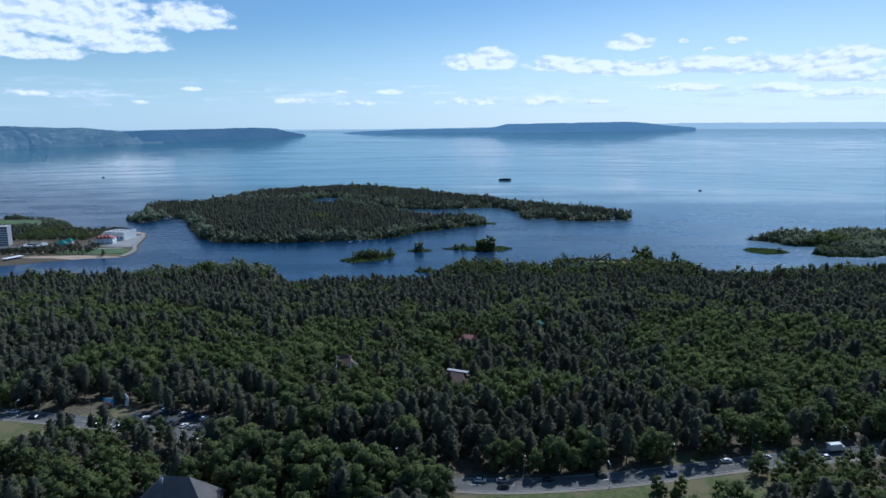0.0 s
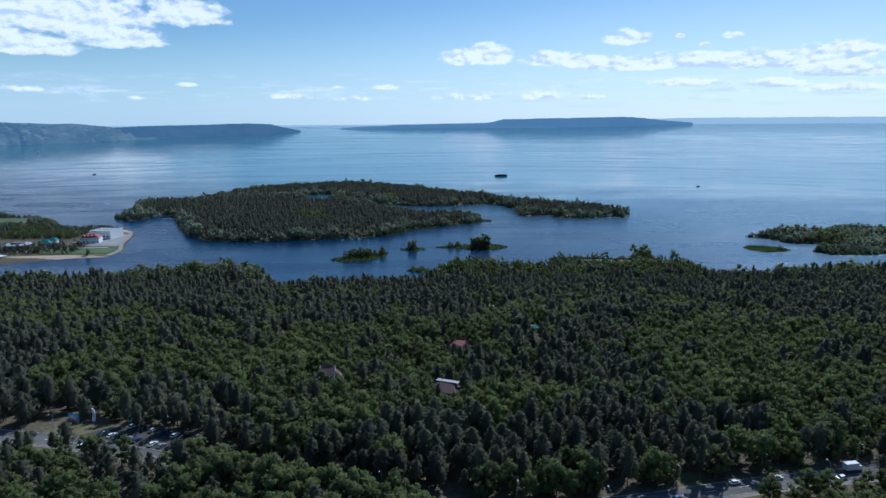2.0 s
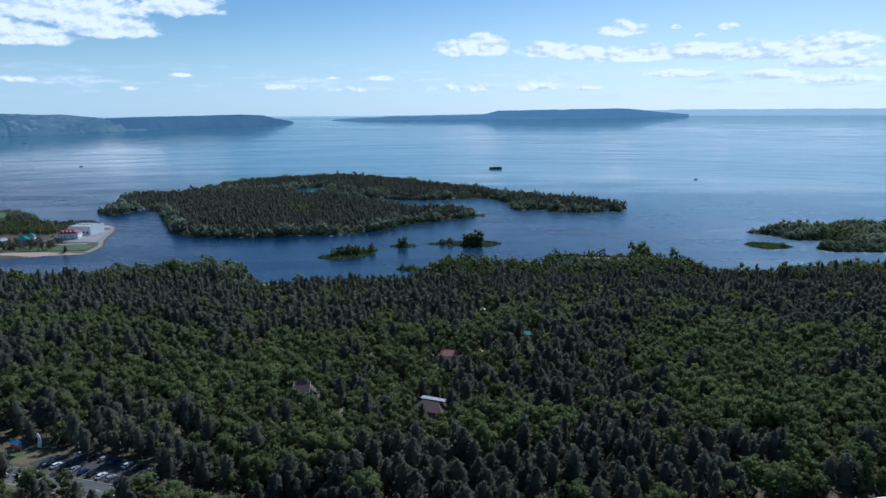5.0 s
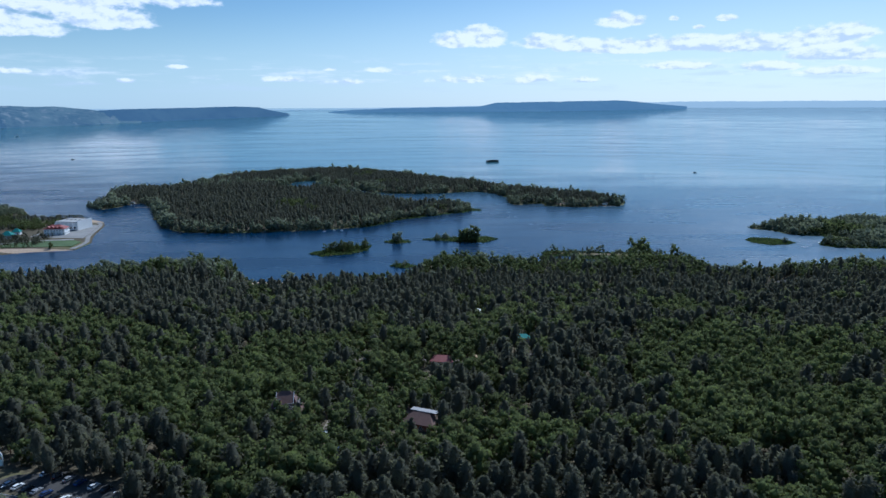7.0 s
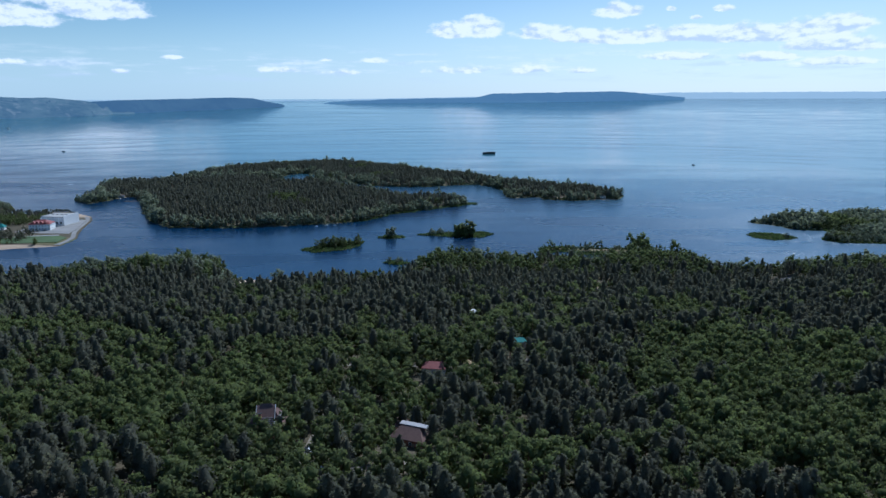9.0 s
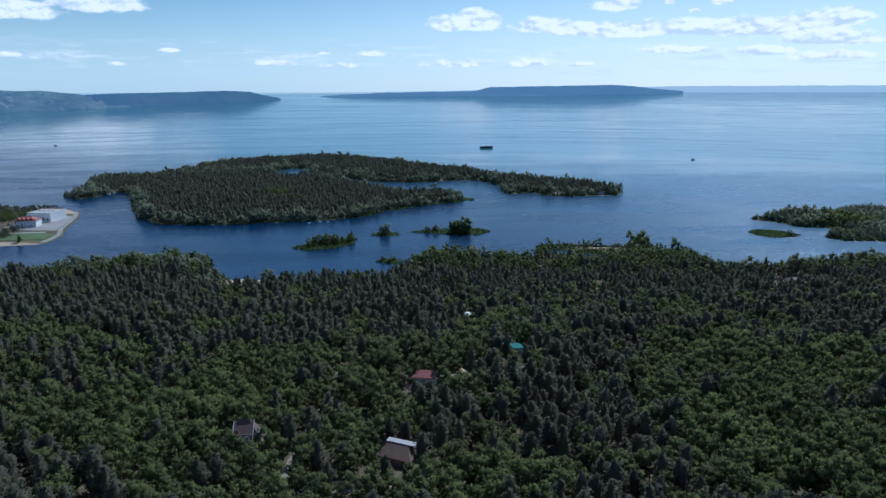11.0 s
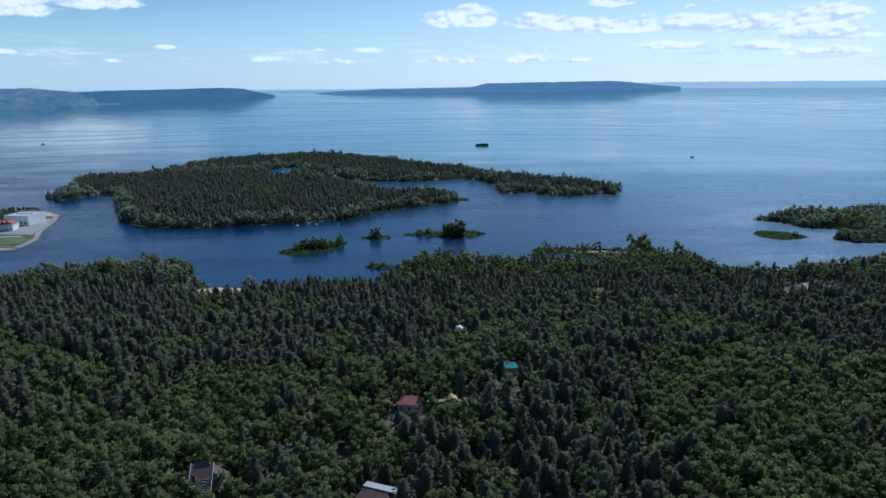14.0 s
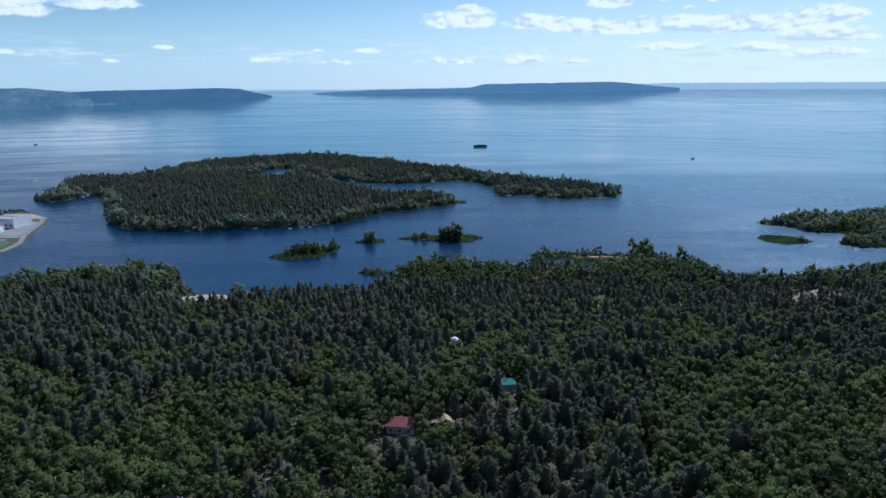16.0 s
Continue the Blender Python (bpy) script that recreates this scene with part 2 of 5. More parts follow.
def hill_make(blue, mixing, dark, light, scree=0.0):
    def make(nt, b):
        p = world_pos(nt)
        n1, n2 = noise_node(nt, p, 0.035, 6.0, 0.65), noise_node(nt, p, 0.006, 4.0)
        col = mix_color(nt, ramp(nt, n1, 0.35, 0.65), dark, light)
        col = mix_color(nt, ramp(nt, n2, 0.4, 0.62), col, [c * 1.5 for c in light])
        slide = noise_node(nt, vmath(nt, "MULTIPLY", p, (0.022, 0.022, 0.007)), 1.0, 5.0, 0.6)
        nt.links.new(mix_color(nt, math_node(nt, "MULTIPLY", ramp(nt, slide, 0.52, 0.66), scree), col, (0.15, 0.145, 0.12)), b.inputs["Base Color"])
        b.inputs["Roughness"].default_value = 1.0
        b.inputs["Specular IOR Level"].default_value = 0.0
        # haze put in as blue emission: the air's light over a distant backdrop
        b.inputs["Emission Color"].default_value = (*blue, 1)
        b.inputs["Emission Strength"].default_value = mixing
        bump(nt, b, n1, 0.8, 10.0)
    return make


def asphalt_make(nt, b):
    p = world_pos(nt)
    n1, n2 = noise_node(nt, p, 3.0, 6.0, 0.7), noise_node(nt, vmath(nt, "MULTIPLY", p, (0.05, 0.3, 1)), 1.0, 4.0)
    col = mix_color(nt, ramp(nt, n1, 0.3, 0.7), (0.092, 0.088, 0.082), (0.138, 0.132, 0.122))
    nt.links.new(mix_color(nt, ramp(nt, n2, 0.4, 0.65), col, (0.155, 0.148, 0.135)), b.inputs["Base Color"])
    b.inputs["Roughness"].default_value = 0.95
    b.inputs["Specular IOR Level"].default_value = 0.15
    bump(nt, b, n1, 0.3, 0.02)


M_PINE = foliage("pine_needles", (0.112, 0.108, 0.086), (0.178, 0.180, 0.132), through_leaf=0.52)
M_LEAF = foliage("broad_leaves", (0.112, 0.120, 0.062), (0.200, 0.238, 0.090))
M_WILLOW = foliage("willow_leaves", (0.170, 0.188, 0.128), (0.345, 0.368, 0.268))
M_REED = foliage("reed_leaves", (0.050, 0.078, 0.028), (0.105, 0.148, 0.058))
M_BARK = plain("pine_bark", (0.16, 0.095, 0.055), 0.9, 0.4, 4.0, relief=0.05)
M_GROUND = material("ground", ground_make)
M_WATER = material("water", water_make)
# first colour is the painted haze, palest on the farthest coast
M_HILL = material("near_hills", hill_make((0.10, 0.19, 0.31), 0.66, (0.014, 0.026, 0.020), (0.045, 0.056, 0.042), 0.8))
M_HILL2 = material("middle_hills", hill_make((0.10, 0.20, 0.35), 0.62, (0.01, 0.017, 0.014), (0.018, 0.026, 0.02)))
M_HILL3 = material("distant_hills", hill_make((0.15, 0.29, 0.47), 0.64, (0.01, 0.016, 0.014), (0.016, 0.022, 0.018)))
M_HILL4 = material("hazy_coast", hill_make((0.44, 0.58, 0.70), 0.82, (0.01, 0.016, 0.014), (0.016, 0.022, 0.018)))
M_ASPHALT = material("asphalt", asphalt_make)
# car park asphalt, with the tree shade put into its dark base colour
M_LOT = plain("shaded_asphalt", (0.060, 0.056, 0.052), 0.95, 0.25, 1.2)
M_KERB = plain("kerb_stone", (0.42, 0.41, 0.39), 0.85, 0.2, 2.0)
M_WHITE = plain("white_paint", (0.80, 0.80, 0.78), 0.6, 0.06, 0.6)
M_PLASTER = plain("plaster", (0.62, 0.58, 0.50), 0.8, 0.12, 0.8)
M_GREYWALL = plain("grey_render", (0.34, 0.35, 0.37), 0.8, 0.15, 0.8)
M_BROWNROOF = plain("brown_sheet_roof", (0.150, 0.088, 0.072), 0.85, 0.18, 1.0)
M_GREYROOF = plain("grey_shingle", (0.135, 0.122, 0.112), 0.9, 0.2, 1.4)
M_REDROOF = plain("red_sheet_roof", (0.25, 0.062, 0.055), 0.65, 0.15, 1.0)
M_TEALROOF = plain("teal_sheet_roof", (0.020, 0.19, 0.17), 0.85, 0.12, 1.0)
M_METAL = plain("pale_metal", (0.34, 0.33, 0.33), 0.55, 0.1, 2.0, 0.2)
M_DARK = plain("dark_rubber", (0.02, 0.02, 0.022), 0.8, 0.2, 6.0)
M_GLASS = plain("dark_window_glass", (0.03, 0.04, 0.05), 0.08, 0.2, 1.0)
M_WOOD = plain("weathered_wood", (0.27, 0.21, 0.15), 0.85, 0.3, 3.0)
M_BRICK = plain("brick_red", (0.30, 0.13, 0.09), 0.9, 0.2, 3.0)
M_DUST = plain("dusty_gravel", (0.22, 0.19, 0.15), 0.95, 0.25, 0.8)
M_QUAY = plain("quay_concrete", (0.27, 0.26, 0.245), 0.9, 0.2, 0.5)
M_LAWN = plain("mown_lawn", (0.080, 0.125, 0.045), 0.95, 0.3, 0.25)
M_CONCRETE = plain("concrete", (0.40, 0.39, 0.37), 0.9, 0.15, 0.7)


# ---------------------------------------------------------------- mesh helpers
def mesh_from(name, verts, faces, mats, index=None, smooth=False):
    """A mesh from numpy arrays: verts (n,3), faces (m,3 or 4)."""
    verts, faces = np.asarray(verts, np.float32), np.asarray(faces, np.int32)
    me = bpy.data.meshes.new(name)
    m, k = faces.shape
    me.vertices.add(len(verts))
    me.vertices.foreach_set("co", verts.ravel())
    me.loops.add(m * k)
    me.loops.foreach_set("vertex_index", faces.ravel())
    me.polygons.add(m)
    me.polygons.foreach_set("loop_start", np.arange(0, m * k, k, dtype=np.int32))
    for mat in mats:
        me.materials.append(mat)
    if index is not None:
        me.polygons.foreach_set("material_index", np.asarray(index, np.int32))
    if smooth:
        me.polygons.foreach_set("use_smooth", np.ones(m, bool))
    me.update(calc_edges=True)
    return me


def part(name, bm, mat, parent=None, label=""):
    me = bpy.data.meshes.new(name)
    bm.normal_update()
    bm.to_mesh(me)
    bm.free()
    me.materials.append(mat)
    ob = new(name, me)
    if parent is not None:
        ob.parent = parent
    if label:
        ob["label"] = label
    return ob


def box(sx, sy, sz, at=(0, 0, 0), bevel=0.0, bm=None):
    """A box standing on at (centre of its base)."""
    bm = bm or bmesh.new()
    r = bmesh.ops.create_cube(bm, size=1.0)
    bmesh.ops.scale(bm, vec=(sx, sy, sz), verts=r["verts"])
    bmesh.ops.translate(bm, vec=(at[0], at[1], at[2] + sz / 2), verts=r["verts"])
    if bevel:
        es = list({e for v in r["verts"] for e in v.link_edges})
        bmesh.ops.bevel(bm, geom=es, offset=bevel, segments=2, affect="EDGES")
    return bm


def tube(r1, r2, h, at=(0, 0, 0), n=8, bm=None):
    bm = bm or bmesh.new()
    r = bmesh.ops.create_cone(bm, cap_ends=True, segments=n, radius1=r1, radius2=r2, depth=h)
    bmesh.ops.translate(bm, vec=(at[0], at[1], at[2] + h / 2), verts=r["verts"])
    return bm


def solid(points, faces):
    bm = bmesh.new()
    vs = [bm.verts.new(p) for p in points]
    for f in faces:
        bm.faces.new([vs[i] for i in f])
    return bm


def prism(outline, z0, z1):
    bm = bmesh.new()
    f = bm.faces.new([bm.verts.new((x, y, z0)) for x, y in outline])
    r = bmesh.ops.extrude_face_region(bm, geom=[f])
    bmesh.ops.translate(bm, vec=(0, 0, z1 - z0), verts=[v for v in r["geom"] if isinstance(v, bmesh.types.BMVert)])
    bmesh.ops.recalc_face_normals(bm, faces=bm.faces)
    return bm


# ---------------------------------------------------------------- plan of land and water
MAINLAND = [(-5000, -5000), (-5000, 700), (-900, 700), (-600, 690), (-400, 700), (-335, 725), (-310, 752), (-240, 770),
            (-186, 772), (-178, 745), (-165, 715), (-150, 692), (-120, 692), (-85, 680), (-55, 696), (-15, 686), (0, 726),
            (20, 766), (55, 779), (92, 765), (126, 745), (138, 770), (143, 809), (165, 812), (200, 806), (246, 802),
            (268, 775), (292, 744), (302, 714), (340, 712), (366, 722), (386, 712), (415, 736), (440, 740), (520, 748), (900, 740), (5000, 700), (5000, -5000)]
ISLAND = [(-530, 1180), (-499, 1145), (-483, 1168), (-474, 1200), (-452, 1215), (-429, 1166), (-402, 1116), (-366, 1032), (-336, 977),
          (-302, 950), (-220, 940), (-160, 952), (-91, 970), (-65, 980), (-34, 1025), (15, 1063), (54, 1092), (84, 1116), (82, 1135),
          (76, 1146), (58, 1160), (31, 1176), (-10, 1192), (-50, 1222), (-90, 1272), (-180, 1380), (-215, 1408),
          (-300, 1470), (-452, 1460), (-480, 1400), (-555, 1380), (-568, 1345), (-532, 1240)]
RIDGE = [(-452, 1455), (-300, 1470), (-215, 1500), (-190, 1440), (-120, 1385), (-64, 1330), (-20, 1318), (26, 1318), (70, 1334), (108, 1346),
         (136, 1310), (156, 1255), (148, 1198), (155, 1170), (202, 1184), (208, 1158), (253, 1144), (322, 1150), (342, 1186),
         (330, 1225), (300, 1262), (240, 1300), (200, 1335), (150, 1385), (118, 1450), (30, 1535), (-40, 1615), (-118, 1695),
         (-190, 1740), (-250, 1735), (-330, 1690), (-400, 1645), (-440, 1560)]
LEFT_LAND = [(-5000, 760), (-900, 775), (-505, 789), (-477, 807), (-430, 833), (-384, 843), (-386, 883), (-403, 925), (-423, 1000),
             (-438, 1030), (-490, 1075), (-560, 1060), (-620, 1050), (-900, 1040), (-5000, 1040)]
GREEN_ISLE = [(-578, 1090), (-602, 1130), (-657, 1178), (-745, 1205), (-900, 1225), (-5000, 1225), (-5000, 1095), (-900, 1092), (-700, 1078), (-620, 1076)]
RIGHT_LAND = [(441, 943), (455, 929), (462, 908), (480, 895), (500, 893), (508, 864), (500, 856), (474, 850), (468, 838), (482, 823), (520, 818),
              (560, 830), (700, 815), (900, 800), (5000, 800), (5000, 1000), (900, 1000), (607, 985), (528, 985), (461, 965), (438, 951)]
ISLETS = [[(-113, 814), (-99, 801), (-74, 809), (-54, 828), (-51, 857), (-74, 850), (-100, 832)],
          [(-35, 873), (-23, 867), (-6, 873), (-8, 884), (-28, 885)],
          [(7, 888), (30, 882), (66, 868), (84, 871), (99, 889), (87, 902), (43, 899)],
          [(-22, 752), (-9, 743), (5, 751), (-10, 764)],
          [(396, 869), (398, 852), (413, 840), (430, 843), (446, 851), (442, 864), (431, 879), (408, 882)]]
POOLS = [(160, 782, 15, 12), (190, 770, 20, 11), (-236, 1478, 34, 58)]
PATHS = [[(-118, 340), (-62, 323), (-20, 318), (12, 324), (45, 345)], [(-28, 322), (-24, 380), (-12, 440), (-10, 480), (25, 520), (60, 545)],
         [(-95, 395), (-60, 425), (-14, 436), (20, 430), (52, 430), (85, 446)]]
ROAD = [(-420, 345), (-260, 312), (-192, 299), (-141, 288), (-100, 275), (-68, 265), (-25, 246), (10, 236), (40, 235), (77, 240), (123, 250), (175, 259), (260, 276), (420, 310)]


def inside_distance(px, py, poly):
    """Signed distance to a closed outline, positive inside."""
    px, py = np.asarray(px, float), np.asarray(py, float)
    best, odd = np.full(px.shape, 1e18), np.zeros(px.shape, bool)
    for (ax, ay), (bx, by) in zip(poly, poly[1:] + poly[:1]):
        dx, dy = bx - ax, by - ay
        t = np.clip(((px - ax) * dx + (py - ay) * dy) / (dx * dx + dy * dy), 0, 1)
        best = np.minimum(best, (px - ax - t * dx) ** 2 + (py - ay - t * dy) ** 2)
        if ay != by:
            odd ^= ((ay > py) != (by > py)) & (px < ax + (py - ay) * dx / dy)
    return np.where(odd, 1, -1) * np.sqrt(best)


def line_distance(px, py, line):
    px, py = np.asarray(px, float), np.asarray(py, float)
    best = np.full(px.shape, 1e18)
    for (ax, ay), (bx, by) in zip(line, line[1:]):
        dx, dy = bx - ax, by - ay
        t = np.clip(((px - ax) * dx + (py - ay) * dy) / (dx * dx + dy * dy), 0, 1)
        best = np.minimum(best, (px - ax - t * dx) ** 2 + (py - ay - t * dy) ** 2)
    return np.sqrt(best)


def soft_noise(px, py, size, seed=0):
    """Smooth value noise, -1 to 1, in numpy."""
    tab = np.random.RandomState(100 + seed).rand(256, 256)
    u, v = np.asarray(px, float) / size + 1000, np.asarray(py, float) / size + 1000
    i, j = np.floor(u).astype(int), np.floor(v).astype(int)
    fu, fv = u - i, v - j
    fu, fv = fu * fu * (3 - 2 * fu), fv * fv * (3 - 2 * fv)
    a, b_ = tab[i % 256, j % 256], tab[(i + 1) % 256, j % 256]
    c, d = tab[i % 256, (j + 1) % 256], tab[(i + 1) % 256, (j + 1) % 256]
    return 2 * ((a * (1 - fu) + b_ * fu) * (1 - fv) + (c * (1 - fu) + d * fu) * fv) - 1


def shores(px, py):
    """Signed distance from the waterline of each piece of land, made uneven."""
    px, py = np.asarray(px, float), np.asarray(py, float)
    wob = 3.0 * soft_noise(px, py, 22, 1) + 1.6 * soft_noise(px, py, 9, 2)
    main = inside_distance(px, py, MAINLAND) + wob
    isle = np.maximum(inside_distance(px, py, ISLAND), inside_distance(px, py, RIDGE)) + wob
    for x, y, rx, ry in POOLS:
        hole = (np.hypot((px - x) / rx, (py - y) / ry) - 1) * min(rx, ry) + 0.5 * wob
        main, isle = np.minimum(main, hole), np.minimum(isle, hole)
    left = np.maximum(inside_distance(px, py, LEFT_LAND) + 0.15 * wob, inside_distance(px, py, GREEN_ISLE) + wob)
    right = inside_distance(px, py, RIGHT_LAND) + wob
    reeds = np.full(px.shape, -1e9)
    for p in ISLETS:
        reeds = np.maximum(reeds, inside_distance(px, py, p) + 0.35 * wob)
    return main, isle, left, right, reeds


def ground_height(px, py):
    px, py = np.asarray(px, float), np.asarray(py, float)
    main, isle, left, right, reeds = shores(px, py)
    roll = soft_noise(px, py, 60, 3)
    hill = np.interp(py, [300, 350, 450, 550, 650, 700], [33, 28, 22, 12.5, 4, 1.5]) + roll * np.interp(py, [300, 345, 600, 700], [0, 1.0, 1.0, 0.2])
    zm = np.where(main > 0, np.minimum(0.11 * main, 1.5) + np.clip(main / 60, 0, 1) * np.maximum(hill - 1.5, 0), np.maximum(main * 0.12, -3))
    zi = np.where(isle > 0, np.minimum(0.1 * isle, 1.6) + np.clip(isle / 80, 0, 1) * (2 + 1.5 * roll), np.maximum(isle * 0.12, -3))
    zl = np.where(left > 0, np.minimum(0.15 * left, 1.8) + 0.2 * roll * (left > 20), np.maximum(left * 0.12, -3))
    zr = np.where(right > 0, np.minimum(0.08 * right, 1.2), np.maximum(right * 0.12, -3))
    ze = np.where(reeds > 0, np.minimum(0.06 * reeds, 0.5), np.maximum(reeds * 0.12, -3))
    return np.maximum.reduce([zm, zi, zl, zr, ze])


def ground_at(x, y):
    return float(ground_height(np.array([x]), np.array([y]))[0])


def spaced(a, b, step):
    return list(np.arange(a, b + 0.1, step))


CLEARINGS = []      # (x, y, half width, half depth, turn): no trees here
SAND = [(-132, 674, 24, 20), (206, 797, 12, 4), (160, 806, 6, 3), (339, 660, 14, 15), (304, 640, 15, 9), (322, 645, 10, 9), (356, 656, 9, 10), (264, 630, 11, 7), (166, 640, 10, 6),
        (-430, 836, 80, 9), (-468, 1036, 34, 24), (300, 1150, 20, 5), (235, 1165, 14, 5), (215, 655, 9, 5), (75, 700, 8, 5), (-15, 675, 10, 5)]
GRASS = [(190, 795, 48, 16), (-395, 865, 36, 20), (-690, 1140, 70, 45), (-200, 266, 45, 30), (60, 220, 70, 12), (110, 230, 50, 12), (40, 716, 14, 6), (-150, 278, 20, 8), (95, 254, 16, 5), (-140, 300, 18, 5)]


def build_ground():
    xs = np.array([-5000, -3600, -2600, -1900, -1400, -1150] + spaced(-954, 954, 7.5) + [1150, 1400, 1900, 2600, 3600, 5000], float)
    ys = np.array([-5000, -3500, -2200, -1200, -600, -300, -100] + spaced(0, 190, 10) + spaced(196, 950, 6) + spaced(958, 1760, 10) + [1800, 2000, 2400, 2800], float)
    gx, gy = np.meshgrid(xs, ys)
    z = ground_height(gx, gy)
    n, m = len(ys), len(xs)
    verts = np.stack([gx, gy, z], -1).reshape(-1, 3)
    k = np.arange(n * m).reshape(n, m)
    faces = np.stack([k[:-1, :-1], k[:-1, 1:], k[1:, 1:], k[1:, :-1]], -1).reshape(-1, 4)
    me = mesh_from("ground", verts, faces, [M_GROUND], smooth=True)
    for name, spots in (("sand", SAND), ("grass", GRASS)):
        f = np.zeros(gx.shape)
        for x, y, rx, ry in spots:
            f = np.maximum(f, np.clip(1.5 - np.hypot((gx - x) / rx, (gy - y) / ry), 0, 1))
        if name == "grass":
            reeds = shores(gx, gy)[4]
            f = np.maximum(f, np.clip(reeds / 3 + 0.5, 0, 1) * (reeds > -2))
            isle, right = shores(gx, gy)[1], shores(gx, gy)[3]
            for land in (isle, right):
                f = np.maximum(f, np.clip(1.3 - np.abs(land - 3) / (8 if land is isle else 30), 0, 0.9))
        me.attributes.new(name, "FLOAT", "POINT").data.foreach_set("value", f.ravel().astype(np.float32))
    return tagged(new("ground", me), "uneven forest floor with sandy shores and grass", "ground", kind="structure")


RIM0, RIM1, RISE = 1700.0, 4850.0, 1.25
RADII = np.linspace(RIM0, RIM1 - 1, 600)
RIM_H = 131.0                    # the rim stands at the dip of the real horizon
REACH = RADII / (1 - RIM_H / EYE_H * ((RADII - RIM0) / (RIM1 - RIM0)) ** RISE)


def far_radius(d):
    """Distances past 1.7 km are drawn together towards a rim, on the same lines of sight."""
    return d if d <= RIM0 else float(np.interp(d, REACH, RADII))


def sight_height(r):
    return RIM_H * max(0.0, (r - RIM0) / (RIM1 - RIM0)) ** RISE


MID = (18.0, 88.0)


def afloat(x, y):
    """Where a thing at that place of the level water lies on the drawn one."""
    d = math.hypot(x - MID[0], y - MID[1])
    r = far_radius(d)
    return MID[0] + (x - MID[0]) * r / d, MID[1] + (y - MID[1]) * r / d, sight_height(r)


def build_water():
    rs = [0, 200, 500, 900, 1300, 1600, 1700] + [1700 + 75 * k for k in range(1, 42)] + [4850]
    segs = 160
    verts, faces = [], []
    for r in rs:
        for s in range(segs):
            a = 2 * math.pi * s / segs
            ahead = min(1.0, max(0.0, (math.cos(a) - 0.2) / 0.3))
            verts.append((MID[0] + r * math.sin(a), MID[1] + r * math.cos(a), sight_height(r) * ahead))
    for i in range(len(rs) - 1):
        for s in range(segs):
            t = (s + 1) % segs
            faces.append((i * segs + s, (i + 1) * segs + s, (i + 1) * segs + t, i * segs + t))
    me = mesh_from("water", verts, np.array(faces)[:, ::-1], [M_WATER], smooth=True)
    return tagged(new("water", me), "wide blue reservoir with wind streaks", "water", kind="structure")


build_ground()
build_water()


# ---------------------------------------------------------------- far shores
def far_hills(name, label, mat, base, crest, depth, gully, seed):
    """A ridge behind the water. base: (azimuth, true distance) and crest: (azimuth, elevation), in degrees and metres."""
    a0, a1 = crest[0][0], crest[-1][0]
    na, nr = int((a1 - a0) / 0.12) + 2, 14
    az = np.linspace(a0, a1, na)
    dist = np.interp(az, [b[0] for b in base], [b[1] for b in base])
    elev = np.interp(az, [c[0] for c in crest], [c[1] for c in crest])
    elev = elev + 0.02 * soft_noise(az, az * 0 + seed, 0.9, seed) + 0.012 * soft_noise(az, az * 0 + seed, 0.25, seed + 1)
    r0 = np.array([far_radius(d) for d in dist])
    z0 = np.array([sight_height(r) for r in r0])
    top = EYE_H + (r0 + depth) * np.tan(np.radians(elev))
    verts = []
    for j in range(nr):
        s = j / (nr - 1)
        bank = 1 - 2.2 * np.abs(soft_noise(az + 0.7 * s, az * 0 + s * 0.5, 0.62, seed + 2)) + 0.4 * soft_noise(az, az * 0 + s, 0.2, seed + 3)
        fold = gully * bank * math.sin(math.pi * s) * (1 - s) * 1.6
        rise = s ** 0.72
        r = r0 + depth * s + 1.6 * fold
        z = z0 - 2 + (top - z0 + 2) * rise + 0.5 * fold
        verts.append(np.stack([MID[0] + r * np.sin(np.radians(az)), MID[1] + r * np.cos(np.radians(az)), z], -1))
    back = verts[-1].copy()
    back[:, 2] -= 120
    verts.append(back)
    k = np.arange((nr + 1) * na).reshape(nr + 1, na)
    faces = np.stack([k[:-1, :-1], k[:-1, 1:], k[1:, 1:], k[1:, :-1]], -1).reshape(-1, 4)
    return tagged(new(name, mesh_from(name, np.concatenate(verts), faces, [mat], smooth=True)), label, "hills", kind="structure")


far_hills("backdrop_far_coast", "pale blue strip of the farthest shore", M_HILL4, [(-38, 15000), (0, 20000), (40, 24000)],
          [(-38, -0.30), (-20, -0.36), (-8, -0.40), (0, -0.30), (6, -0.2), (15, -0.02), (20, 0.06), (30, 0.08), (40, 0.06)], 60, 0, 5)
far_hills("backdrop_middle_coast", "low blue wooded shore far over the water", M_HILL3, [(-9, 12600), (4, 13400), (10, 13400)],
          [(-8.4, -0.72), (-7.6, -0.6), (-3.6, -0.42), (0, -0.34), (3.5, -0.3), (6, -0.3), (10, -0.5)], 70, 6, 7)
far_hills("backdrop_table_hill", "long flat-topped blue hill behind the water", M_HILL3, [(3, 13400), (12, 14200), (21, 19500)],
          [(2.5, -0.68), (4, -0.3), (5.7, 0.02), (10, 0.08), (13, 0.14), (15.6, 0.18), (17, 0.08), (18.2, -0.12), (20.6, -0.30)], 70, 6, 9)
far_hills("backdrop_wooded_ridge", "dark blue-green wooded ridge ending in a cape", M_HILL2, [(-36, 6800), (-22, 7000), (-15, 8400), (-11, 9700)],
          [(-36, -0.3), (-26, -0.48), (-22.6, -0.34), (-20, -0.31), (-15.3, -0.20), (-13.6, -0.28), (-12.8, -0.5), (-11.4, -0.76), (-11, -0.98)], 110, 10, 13)
